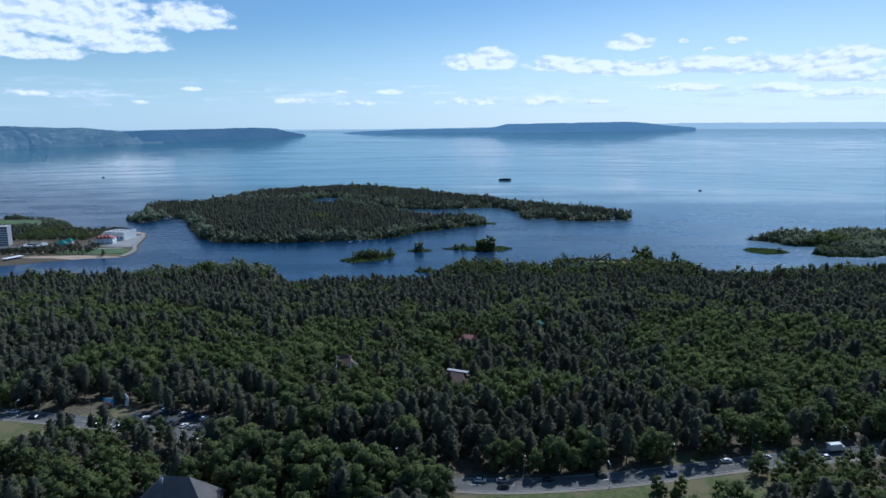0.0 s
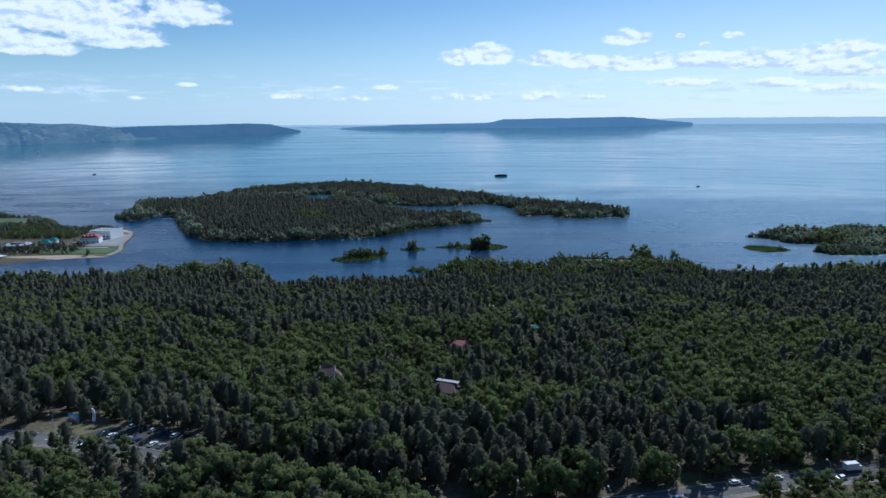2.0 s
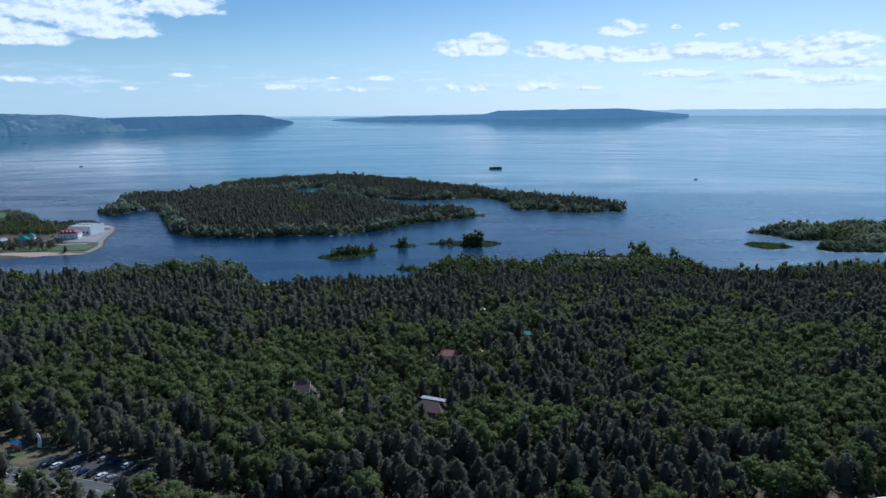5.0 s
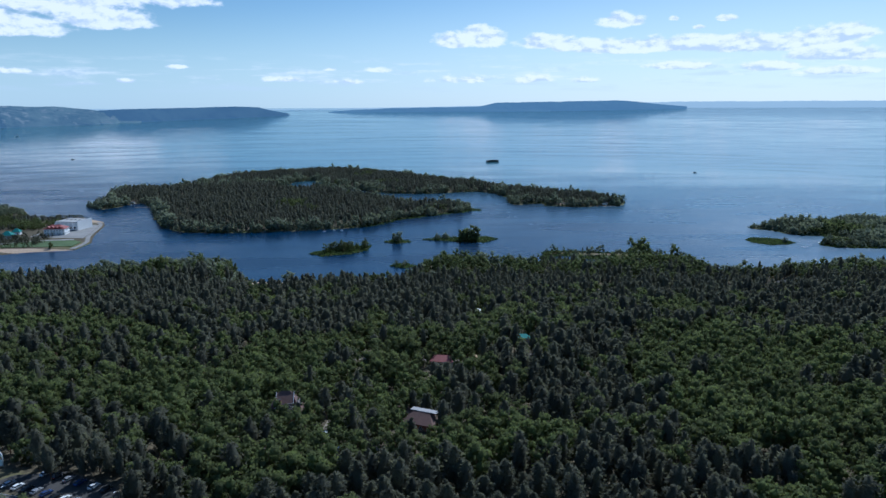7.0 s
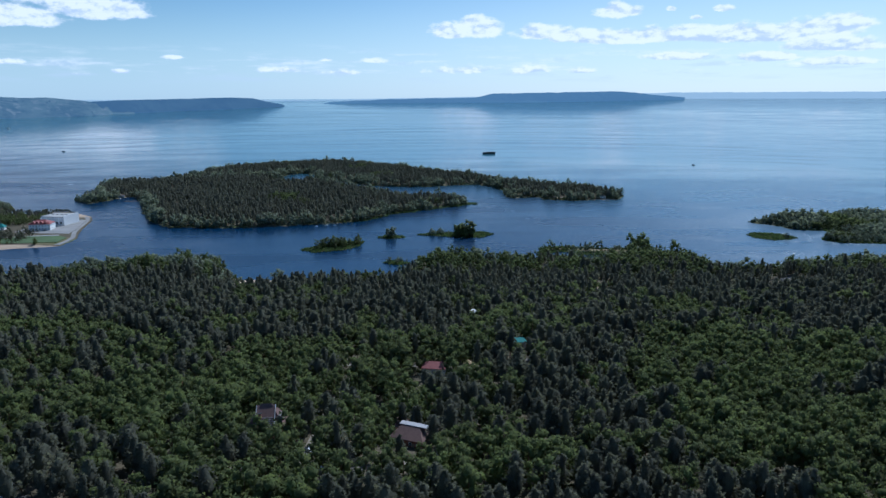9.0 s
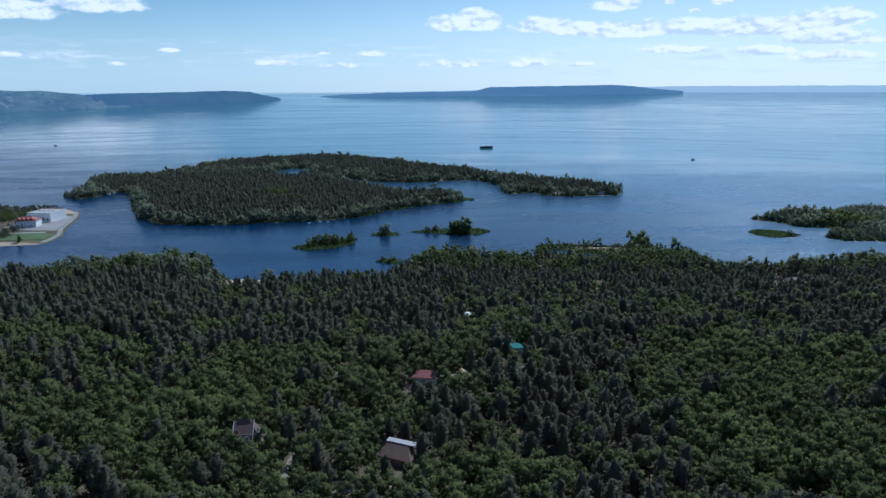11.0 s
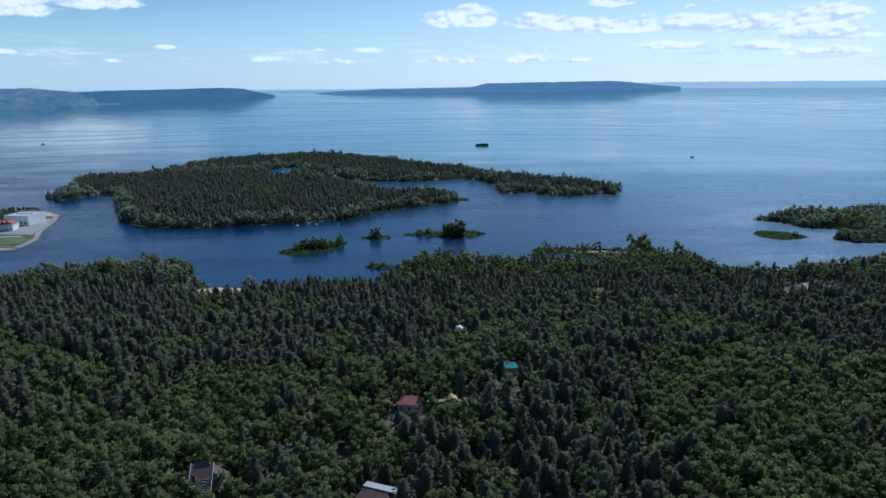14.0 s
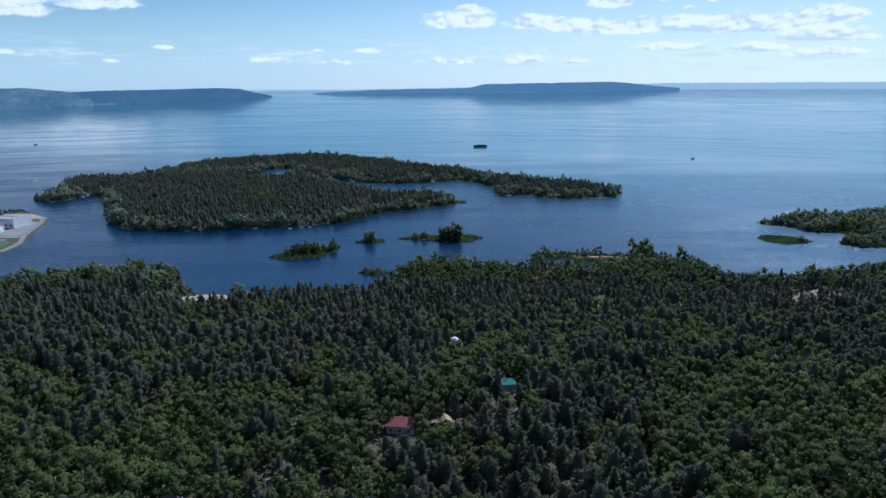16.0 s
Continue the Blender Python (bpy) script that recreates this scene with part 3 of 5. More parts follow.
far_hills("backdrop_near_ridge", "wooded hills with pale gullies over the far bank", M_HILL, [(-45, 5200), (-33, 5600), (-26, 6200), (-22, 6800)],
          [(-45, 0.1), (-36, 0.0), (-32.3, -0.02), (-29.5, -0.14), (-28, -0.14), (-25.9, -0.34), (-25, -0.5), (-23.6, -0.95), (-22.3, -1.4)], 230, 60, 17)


# ---------------------------------------------------------------- trees
OCT_V = np.array([(1, 0, 0), (-1, 0, 0), (0, 1, 0), (0, -1, 0), (0, 0, 1), (0, 0, -1)], float)
OCT_F = np.array([(0, 2, 4), (2, 1, 4), (1, 3, 4), (3, 0, 4), (2, 0, 5), (1, 2, 5), (3, 1, 5), (0, 3, 5)])


def ico_sphere():
    bm = bmesh.new()
    bmesh.ops.create_icosphere(bm, subdivisions=1, radius=1.0)
    bm.verts.ensure_lookup_table()
    v, f = np.array([x.co[:] for x in bm.verts]), np.array([[q.index for q in t.verts] for t in bm.faces])
    bm.free()
    return v, f


ICO_V, ICO_F = ico_sphere()


def turned(rng, v):
    q, _ = np.linalg.qr(rng.normal(size=(3, 3)))
    q *= np.sign(np.linalg.det(q))
    return v @ q.T


def pine_crown(rng, h, width, whorls, leaves, fine, leaf_size):
    """A pine's crown: a tapered, uneven heart and whorls of spiky sprays that stand off it."""
    low, sides = 0.26, 8 if fine else 6 if whorls > 4 else 5
    bend = rng.uniform(-0.04, 0.04, 2) * h
    blunt = rng.uniform(2.4, 5.0)

    def radius(s):
        return width * min(1.0, 0.5 + 1.7 * s) * (1 - 0.25 * s) * max(0.0, 1 - s ** blunt) ** 0.6

    vs, fs, ns, n = [], [], [], 0
    rings = (0.0, 0.14, 0.36, 0.58, 0.78, 0.93) if whorls > 4 else (0.0, 0.3, 0.75)
    for k, s in enumerate(rings):
        a = np.arange(sides) * 2 * math.pi / sides + rng.uniform(0, 1)
        r = radius(s) * 0.62 * rng.uniform(0.60, 1.3, sides)
        z = h * (low + (1 - low) * s) + rng.uniform(-0.05, 0.05, sides) * h
        vs.append(np.stack([np.cos(a) * r + bend[0] * s, np.sin(a) * r + bend[1] * s, z], -1))
        ns.append(np.stack([np.cos(a), np.sin(a), 0 * a + 0.45 + 0.7 * s], -1))
        if k:
            for q in range(sides):
                t = (q + 1) % sides
                fs += [(n - sides + q, n - sides + t, n + t), (n - sides + q, n + t, n + q)]
        n += sides
    vs.append(np.array([(bend[0], bend[1], h * 0.97)]))
    ns.append(np.array([(0.0, 0.0, 1.0)]))
    fs += [(n - sides + q, n - sides + (q + 1) % sides, n) for q in range(sides)]
    n += 1
    for i in range(whorls):
        s = ((i + rng.uniform(0.1, 0.9)) / whorls) ** 1.1
        a0 = 2.4 * i + rng.uniform(-0.6, 0.6)
        off = rng.uniform(0.78, 1.32)
        for _ in range(leaves):
            a, s2 = a0 + rng.normal() * 0.55, min(0.98, max(0.0, s + rng.normal() * 0.045))
            r = radius(s2) * off * rng.uniform(0.72, 1.05)
            u = np.array([math.cos(a), math.sin(a), 0.45 + 0.7 * s2])
            at = np.array([math.cos(a) * r + bend[0] * s2, math.sin(a) * r + bend[1] * s2, h * (low + (1 - low) * s2)])
            tip = np.array([u[0], u[1], 0.0]) * 0.8 + rng.normal(size=3) * 0.4 + np.array([0, 0, 0.25])
            tip = tip / np.linalg.norm(tip) * leaf_size * rng.uniform(0.9, 1.7)
            side = np.cross(tip, rng.normal(size=3))
            side = side / max(np.linalg.norm(side), 1e-6) * leaf_size * rng.uniform(0.45, 0.8)
            v = np.array([at + tip * 0.7, at - tip * 0.5 + side, at - tip * 0.5 - side])
            face = np.dot(np.cross(v[1] - v[0], v[2] - v[0]), u) > 0
            vs.append(v)
            fs.append((n, n + 1, n + 2) if face else (n, n + 2, n + 1))
            ns.append(np.tile(u, (3, 1)))
            n += 3
    nv = np.concatenate(ns)
    return np.concatenate(vs), np.array(fs), nv / np.linalg.norm(nv, axis=1, keepdims=True)


def crown(rng, kind, h, width, lobes, leaves, fine, leaf_size):
    """A crown of rounded lobes: a dense heart to each lobe, with loose sprays all over its outside."""
    if kind == "pine":
        return pine_crown(rng, h, width, lobes, leaves, fine, leaf_size)
    vs, fs, ns, n = [], [], [], 0
    bv, bf = (ICO_V, ICO_F) if fine else (OCT_V, OCT_F)
    low = {"leaf": 0.24, "bush": 0.05}[kind]
    bend = rng.uniform(-0.05, 0.05, 2) * h
    turn = rng.uniform(0, 6.28)
    mid = np.array([0, 0, h * (low + (1 - low) * 0.35)])
    for i in range(lobes):
        s = (i + rng.uniform(0.25, 0.75)) / lobes
        a = turn + 2.4 * i + rng.uniform(-0.5, 0.5)
        reach = width * 0.68 * math.sqrt(max(0.02, 1 - (1.7 * s - 0.72) ** 2)) * rng.uniform(0.75, 1.12)
        size = width * rng.uniform(0.40, 0.58) * (1 - 0.12 * s)
        flat = rng.uniform(0.9, 1.15)
        size *= (9 / max(lobes, 4)) ** 0.3
        c = np.array([math.cos(a) * reach + bend[0] * s, math.sin(a) * reach + bend[1] * s, h * (low + (1 - low) * s) - size * flat * (0.25 + 0.62 * s)])
        out = c - mid
        out = out / max(np.linalg.norm(out), 1e-6)
        v = turned(rng, bv)
        v = v * rng.uniform(0.78, 1.12, (len(bv), 1)) * size * 0.86 * np.array([1, 1, flat])
        d = v / np.maximum(np.linalg.norm(v, axis=1, keepdims=True), 1e-6)
        vs.append(v + c)
        fs.append(bf + n)
        ns.append(0.75 * d + 0.35 * out)
        n += len(v)
        for _ in range(leaves):
            u = rng.normal(size=3) + 0.75 * out + np.array([0, 0, 0.35])
            u /= np.linalg.norm(u)
            at = c + u * size * rng.uniform(0.86, 1.16) * np.array([1, 1, flat])
            v = at + turned(rng, np.array([(0.9, 0, 0), (-0.55, 0.72, 0.12), (-0.5, -0.7, -0.1)])) * leaf_size * rng.uniform(0.6, 1.3)
            face = np.dot(np.cross(v[1] - v[0], v[2] - v[0]), u) > 0
            vs.append(v)
            fs.append(np.array([(0, 1, 2) if face else (0, 2, 1)]) + n)
            ns.append(np.tile(0.75 * u + 0.35 * out, (3, 1)))
            n += 3
    nv = np.concatenate(ns)
    return np.concatenate(vs), np.concatenate(fs), nv / np.maximum(np.linalg.norm(nv, axis=1, keepdims=True), 1e-6)


def lay_normals(me, outward, share=0.66):
    own = np.zeros(len(me.vertices) * 3, np.float32)
    me.vertex_normals.foreach_get("vector", own)
    n = share * outward + (1 - share) * own.reshape(-1, 3)
    me.normals_split_custom_set_from_vertices(n / np.maximum(np.linalg.norm(n, axis=1, keepdims=True), 1e-6))


def trunk(h, r, n=5):
    a = np.arange(n) * 2 * math.pi / n
    ring = np.stack([np.cos(a), np.sin(a)], -1)
    v = np.concatenate([np.c_[ring * r, np.full(n, -0.6)], np.c_[ring * r * 0.3, np.full(n, h)]])
    f = []
    for i in range(n):
        j = (i + 1) % n
        f += [(i, j, n + j), (i, n + j, n + i)]
    return v, np.array(f)


def tree_kinds(kind, count, sizes, lobes, leaves, fine, leaf_size, seed, sides=4):
    rng = np.random.RandomState(seed)
    out = []
    for _ in range(count):
        h, w = rng.uniform(*sizes[0]), rng.uniform(*sizes[1])
        cv, cf, cn = crown(rng, kind, h, w, lobes, leaves, fine, leaf_size)
        tv, tf = trunk(h * 0.8, 0.21 if kind == "pine" else 0.24, sides)
        tn = tv * np.array([1, 1, 0])
        out.append((cv, cf, tv, tf, cn, tn / np.maximum(np.linalg.norm(tn, axis=1, keepdims=True), 1e-6)))
    return out


def plant(name, label, spots, kinds, mats, seed):
    """All trees of one stand in one mesh. spots: rows of x, y, z, scale."""
    if not len(spots):
        return None
    rng = np.random.RandomState(seed)
    which = rng.randint(len(kinds), size=len(spots))
    turn = rng.uniform(0, 6.28, len(spots))
    fat = rng.uniform(0.82, 1.2, len(spots))
    V, F, I, N, n = [], [], [], [], 0
    for k, (cv, cf, tv, tf, cn, tn) in enumerate(kinds):
        at = np.where(which == k)[0]
        if not len(at):
            continue
        v, f = np.concatenate([cv, tv]), np.concatenate([cf, tf + len(cv)])
        idx = np.r_[np.zeros(len(cf), int), np.ones(len(tf), int)]
        c, s = np.cos(turn[at])[:, None], np.sin(turn[at])[:, None]
        sc = spots[at, 3][:, None]
        x = (v[:, 0] * c - v[:, 1] * s) * sc * fat[at][:, None] + spots[at, 0][:, None]
        y = (v[:, 0] * s + v[:, 1] * c) * sc * fat[at][:, None] + spots[at, 1][:, None]
        z = v[:, 2] * sc + spots[at, 2][:, None]
        V.append(np.stack([x, y, z], -1).reshape(-1, 3))
        F.append((f[None] + (np.arange(len(at)) * len(v))[:, None, None]).reshape(-1, 3) + n)
        I.append(np.tile(idx, len(at)))
        nv = np.concatenate([cn, tn])
        N.append(np.stack([nv[:, 0] * c - nv[:, 1] * s, nv[:, 0] * s + nv[:, 1] * c, nv[:, 2] + 0 * c], -1).reshape(-1, 3))
        n += len(at) * len(v)
    me = mesh_from(name, np.concatenate(V), np.concatenate(F), mats, np.concatenate(I), smooth=True)
    lay_normals(me, np.concatenate(N))
    return tagged(new(name, me), label, "trees", kind="stuff")


def scatter(x0, x1, y0, y1, step, seed):
    rng = np.random.RandomState(seed)
    gx, gy = np.meshgrid(np.arange(x0, x1, step), np.arange(y0, y1, step * 0.87))
    gx[1::2] += step / 2
    x = gx.ravel() + rng.uniform(-0.62, 0.62, gx.size) * step
    y = gy.ravel() + rng.uniform(-0.62, 0.62, gx.size) * step
    return x, y, rng


def clear(x, y):
    ok = np.ones(x.shape, bool)
    for cx, cy, hx, hy, a in CLEARINGS:
        c, s = math.cos(radians(a)), math.sin(radians(a))
        u, v = (x - cx) * c + (y - cy) * s, -(x - cx) * s + (y - cy) * c
        ok &= ~((np.abs(u) < hx) & (np.abs(v) < hy))
    return ok

# open places in the wood: x, y, half width, half depth, turn
CLEARINGS += [(-45, 350, 8.5, 9, -22), (14, 339, 8.5, 10, -24), (70, 459, 8, 13, 0), (23, 409, 6, 15, -8), (51, 524, 5, 18, 0), (39, 417, 4, 9, 0),
              (-142, 299, 24, 10, -22), (-112, 290, 25, 4.5, -22), (-200, 262, 42, 30, 0), (-81, 213, 17, 13, 0), (-24, 333, 16, 4, -5), (-60, 325, 10, 4, 15),
              (-18, 318, 10, 4, 0), (339, 645, 7, 24, 25), (304, 624, 9, 20, 25), (322, 632, 5, 16, 25), (356, 642, 5, 16, 25), (264, 616, 6, 16, 20), (166, 628, 6, 14, 12), (206, 797, 10, 4, 0), (-132, 668, 22, 24, 0),
              (-440, 940, 50, 60, 0), (-395, 868, 34, 22, 0), (-560, 930, 80, 30, 0), (-430, 836, 80, 9, 12), (-690, 1135, 62, 38, 0)]


def build_forest():
    # mainland wood
    x, y, rng = scatter(-640, 660, 196, 830, 6.1, 11)
    main = shores(x, y)[0]
    reach = np.abs(x - 15) < 0.69 * (y - 5) + 58
    road = line_distance(x, y, ROAD)
    south = np.interp(x, [p[0] for p in ROAD], [p[1] for p in ROAD]) - y
    keep = (main > 1.5) & reach & clear(x, y) & (road > 6.2) & ~((south > 0) & (south < 34) & (x > 8) & (x < 120) & (rng.rand(len(x)) < 0.9)) & (rng.rand(len(x)) < 0.95)
    for path in PATHS:
        keep &= line_distance(x, y, path) > 1.7
    camp = np.exp(-((x + 5) / 80) ** 2 - ((y - 390) / 75) ** 2)
    keep &= rng.rand(len(x)) > 0.1 * camp
    for sx, sy, rx, ry in SAND:
        keep &= np.hypot((x - sx) / rx, (y - sy) / ry) > 0.9
    x, y, main = x[keep], y[keep], main[keep]
    z = ground_height(x, y)
    broad = 0.25 * soft_noise(x, y, 60, 31) + 0.48 * soft_noise(x, y, 26, 32) + 0.80 * soft_noise(x, y, 10, 33) + 0.02
    for cx, cy, rx, ry, amount in [(112, 542, 70, 26, 0.7), (178, 510, 50, 22, 0.6), (185, 405, 55, 28, 0.8), (230, 455, 55, 26, 0.7), (165, 340, 70, 36, 0.8), (-223, 489, 60, 14, 0.8),
                                   (-164, 378, 50, 26, 0.7), (47, 311, 42, 16, 0.6), (26, 413, 45, 26, 0.6), (-40, 300, 60, 14, 0.6), (-80, 420, 60, 28, 0.6), (-9, 452, 60, 26, 0.6),
                                   (-66, 366, 60, 24, 0.5), (90, 395, 45, 48, -0.8), (85, 455, 30, 20, -0.5), (250, 515, 60, 16, -0.6), (-60, 532, 150, 24, -0.8), (-241, 440, 60, 26, -0.7),
                                   (-134, 445, 45, 16, -0.6), (56, 276, 45, 14, -0.6), (-15, 268, 50, 13, -0.6), (-213, 360, 50, 30, -0.6), (290, 490, 60, 40, -0.6), (-129, 322, 45, 18, -0.6),
                                   (-60, 625, 420, 50, -0.7), (330, 610, 150, 55, -0.6), (-250, 740, 90, 35, 1.6), (60, 735, 60, 36, 1.2), (240, 765, 40, 40, 1.1), (-60, 225, 220, 18, 0.5)]:
        broad += 0.9 * amount * np.exp(-((x - cx) / rx) ** 2 - ((y - cy) / ry) ** 2)
    is_leaf = broad > 0.0
    willow = (main < 34) & (soft_noise(x, y, 35, 34) + 0.9 * soft_noise(x, y, 10, 35) > 0.02 + np.maximum(main - 12, 0) / 40)
    willow |= (y > 712) & (np.hypot((x + 255) / 100, (y - 748) / 40) < 1) & (soft_noise(x, y, 18, 49) > -0.3)
    scale = np.random.RandomState(5).uniform(0.62, 1.14, len(x)) * (1 + 0.10 * soft_noise(x, y, 40, 36))
    scale = scale * np.where(is_leaf, 0.98, 1.02) * np.where(main < 12, 0.72, 1.0) * np.interp(y, [560, 660], [1.0, 0.86])
    south = np.interp(x, [p[0] for p in ROAD], [p[1] for p in ROAD]) - y
    scale = scale * np.where((south > 0) & (south < 34), np.where(x > 120, 0.72, 1.0) * np.where(x > 20, np.where(x > 120, 1.0, 0.62), np.where(x < -85, 0.75, 1.12)), 1.0)
    # uneven crowns along the shore, and a thin, low growth on the reedy spit
    scale = scale * np.where(y > 670, 1 + 0.42 * soft_noise(x, y, 16, 44), 1.0)
    spit = (x > 134) & (x < 252) & (y > 742)
    scale = scale * np.where(spit & (y < 772) & (x < 215), 0.6, 1.0)
    scale = np.where(np.hypot(x - 240, y - 782) < 9, 1.35, scale)
    thin = spit & (rng.rand(len(x)) < 0.5) & (np.hypot(x - 240, y - 782) > 14)
    x, y, z, main, scale, is_leaf, willow = (q[~thin] for q in (x, y, z, main, scale, is_leaf, willow))
    spots = np.stack([x, y, z - 0.1, scale], -1)
    # the nearest trees, each a thing of its own
    near = (np.hypot(x - 10, (y - 205) * 1.0) < 118) & (y < 300)
    order = np.argsort(np.hypot(x - 10, y - 205) + 1e6 * ~near)[:300]
    single = np.zeros(len(x), bool)
    single[order] = near[order]
    pine0 = tree_kinds("pine", 6, ((12.5, 16.5), (3.2, 4.3)), 18, 22, True, 0.60, 41, 6)
    leaf0 = tree_kinds("leaf", 6, ((12.5, 16), (3.9, 5.1)), 12, 34, True, 0.55, 42, 6)
    for kinds, mask, name, label, mat in ((pine0, single & ~is_leaf, "pine_tree", "tall dark green pine with a bare reddish trunk", M_PINE),
                                          (leaf0, single & is_leaf, "broadleaf_tree", "leafy green broadleaf tree with a rounded crown", M_LEAF)):
        masters = []
        for cv, cf, tv, tf, cn, tn in kinds:
            top = tagged(new(name), label, "tree", "trees by the road")
            for pn, me in (("crown", mesh_from("crown", cv, cf, [mat], smooth=True)), ("trunk", mesh_from("trunk", tv, tf, [M_BARK], smooth=True))):
                if pn == "crown":
                    lay_normals(me, cn)
                new(pn, me).parent = top
            masters.append(top)
        rows = spots[mask]
        r2 = np.random.RandomState(77)
        for i, (px, py, pz, sc) in enumerate(rows):
            m = pose(px, py, pz, 0, 0, r2.uniform(0, 360)) @ Matrix.Diagonal((sc, sc, sc, 1))
            if i < len(masters):
                masters[i].matrix_basis = m
            else:
                t = copy_thing(masters[i % len(masters)], m)
                t.scale = (sc, sc, sc)
    rest = ~single
    a, b_, c = rest & (y < 430), rest & (y >= 430) & (y < 590), rest & (y >= 590)
    for tag_, zone, (pc, pl, lc, ll), leaf_size in (("near", a, (13, 17, 9, 22), 0.72), ("middle", b_, (9, 9, 7, 12), 0.90), ("shore", c, (7, 6, 6, 8), 1.0)):
        seed = {"near": 51, "middle": 52, "shore": 53}[tag_]
        pk = tree_kinds("pine", 9, ((12.5, 16.5), (3.2, 4.3)), pc, pl, False, leaf_size, seed)
        lk = tree_kinds("leaf", 9, ((12.5, 16), (3.9, 5.1)), lc, ll, False, leaf_size * 0.92, seed + 10)
        wk = tree_kinds("leaf", 6, ((8, 14), (3.6, 5.6)), lc, ll, False, leaf_size, seed + 20)
        wz = zone & willow
        plant("pine_forest", "dense dark pine wood on the slope above the water", spots[zone & ~willow & ~is_leaf], pk, [M_PINE, M_BARK], seed)
        plant("broadleaf_forest", "patches of bright green broadleaf trees among pines", spots[zone & ~willow & is_leaf], lk, [M_LEAF, M_BARK], seed + 1)
        plant("willow_thicket", "grey-green willows along the water's edge", spots[wz], wk, [M_WILLOW, M_BARK], seed + 2)

    # the wooded island
    x, y, rng = scatter(-600, 360, 925, 1760, 6.7, 12)
    isle = shores(x, y)[1]
    keep = (isle > 1.0) & (rng.rand(len(x)) < 0.96)
    for sx, sy, rx, ry in SAND:
        keep &= np.hypot((x - sx) / rx, (y - sy) / ry) > 0.9
    x, y, isle = x[keep], y[keep], isle[keep]
    z = ground_height(x, y)
    edge = isle + 9 * soft_noise(x, y, 30, 37) + 6 * soft_noise(x, y, 12, 38)
    seam = line_distance(x, y, [(-470, 1395), (-400, 1412), (-310, 1450), (-236, 1425), (-160, 1395), (-95, 1300), (-5, 1222), (60, 1178)])
    willow = (edge < 17) | (seam + 10 * soft_noise(x, y, 26, 47) < 20)
    scale = np.random.RandomState(6).uniform(0.7, 1.2, len(x)) * np.where(isle < 8, 0.75, 1)
    back = inside_distance(x, y, ISLAND)
    lagoon = np.minimum(line_distance(x, y, [(80, 1165), (-10, 1205), (-90, 1250), (-190, 1350)]), np.hypot((x + 232) / 36, (y - 1462) / 80) * 36 - 36)
    scale = scale * np.where((back > 0) & (lagoon < 40) & (np.abs(x + 16) < 24), 0.66, 1.0) * np.where((np.abs(x + 238) < 38) & (y > 1345) & (y < 1432), 0.34, 1.0)
    spots = np.stack([x, y, z - 0.1, scale], -1)
    thin = rng.rand(len(x))
    willow &= thin < 0.80 + 0.45 * soft_noise(x, y, 22, 41)
    spots[:, 3] *= np.where(willow, 1.05 + 0.4 * soft_noise(x, y, 15, 48), 1.0)
    leaf = ~willow & (soft_noise(x, y, 60, 39) + 0.6 * soft_noise(x, y, 20, 40) > 0.85)
    pk = tree_kinds("pine", 8, ((12, 14), (2.8, 3.6)), 4, 4, False, 1.1, 61, 3)
    lk = tree_kinds("leaf", 8, ((10, 14), (3.4, 4.6)), 6, 6, False, 1.05, 62, 3)
    plant("island_pine_forest", "dark pine wood filling the low island", spots[~willow & ~leaf], pk, [M_PINE, M_BARK], 61)
    plant("island_broadleaf_trees", "green broadleaf trees in the island wood", spots[leaf], lk, [M_LEAF, M_BARK], 62)
    wide = tree_kinds("leaf", 8, ((8.5, 13.5), (3.6, 5.8)), 7, 7, False, 1.2, 64, 3)
    plant("island_willow_thicket", "pale grey-green willows along the island shore", spots[willow], wide, [M_WILLOW, M_BARK], 63)

    # resort shore, green isle and the land on the other side
    for tag_, box_, col, seed in (("resort", (-740, -380, 780, 1235), 2, 71), ("point", (430, 680, 800, 1010), 3, 72)):
        x, y, rng = scatter(*box_, 4.8, seed)
        d = shores(x, y)[col]
        keep = (d > 1.5) & clear(x, y)
        if col == 2:
            keep &= ((y > 985) & (x < -462)) | (y > 1075) | ((y < 985) & (x < -640)) | ((y > 845) & (y < 900) & (x < -435) & (rng.rand(len(x)) < 0.75)) | ((y > 940) & (x < -480))
        else:
            keep &= rng.rand(len(x)) < np.clip(0.5 + d / 50, 0, 0.95)
        for sx, sy, rx, ry in SAND:
            keep &= np.hypot((x - sx) / rx, (y - sy) / ry) > 0.9
        x, y, d = x[keep], y[keep], d[keep]
        low = np.where((y < 905) & (x > -640) & (col == 2), 0.42, 1.0) * np.where((col == 2) & (y < 1072), 0.62, 1.0) * (1 + 0.35 * soft_noise(x, y, 22, 55))
        spots = np.stack([x, y, ground_height(x, y) - 0.1, np.random.RandomState(seed).uniform(0.6, 1.15, len(x)) * (0.55 + np.clip(d / 45, 0, 0.45)) * low], -1)
        dark = soft_noise(x, y, 45, seed) > (-0.25 if col == 2 else 0.75 - 0.5 * (x > 525))
        if col == 2:
            isle = y > 1072
            plant("isle_trees", "leafy green trees on a grassy isle", spots[isle] * np.array([1, 1, 1, 0.75]), lk, [M_WILLOW, M_BARK], seed + 3)
            dark &= ~isle
        plant(tag_ + "_dark_trees", "dark green trees behind the shore", spots[dark], pk if col == 2 else wide, [M_PINE if col == 2 else M_LEAF, M_BARK], seed)
        plant(tag_ + "_willow_trees", "light green trees and bushes by the water", spots[~dark & ((y < 1072) | (col == 3))], wide if col == 3 else lk, [M_WILLOW if col == 3 else M_LEAF, M_BARK], seed + 1)

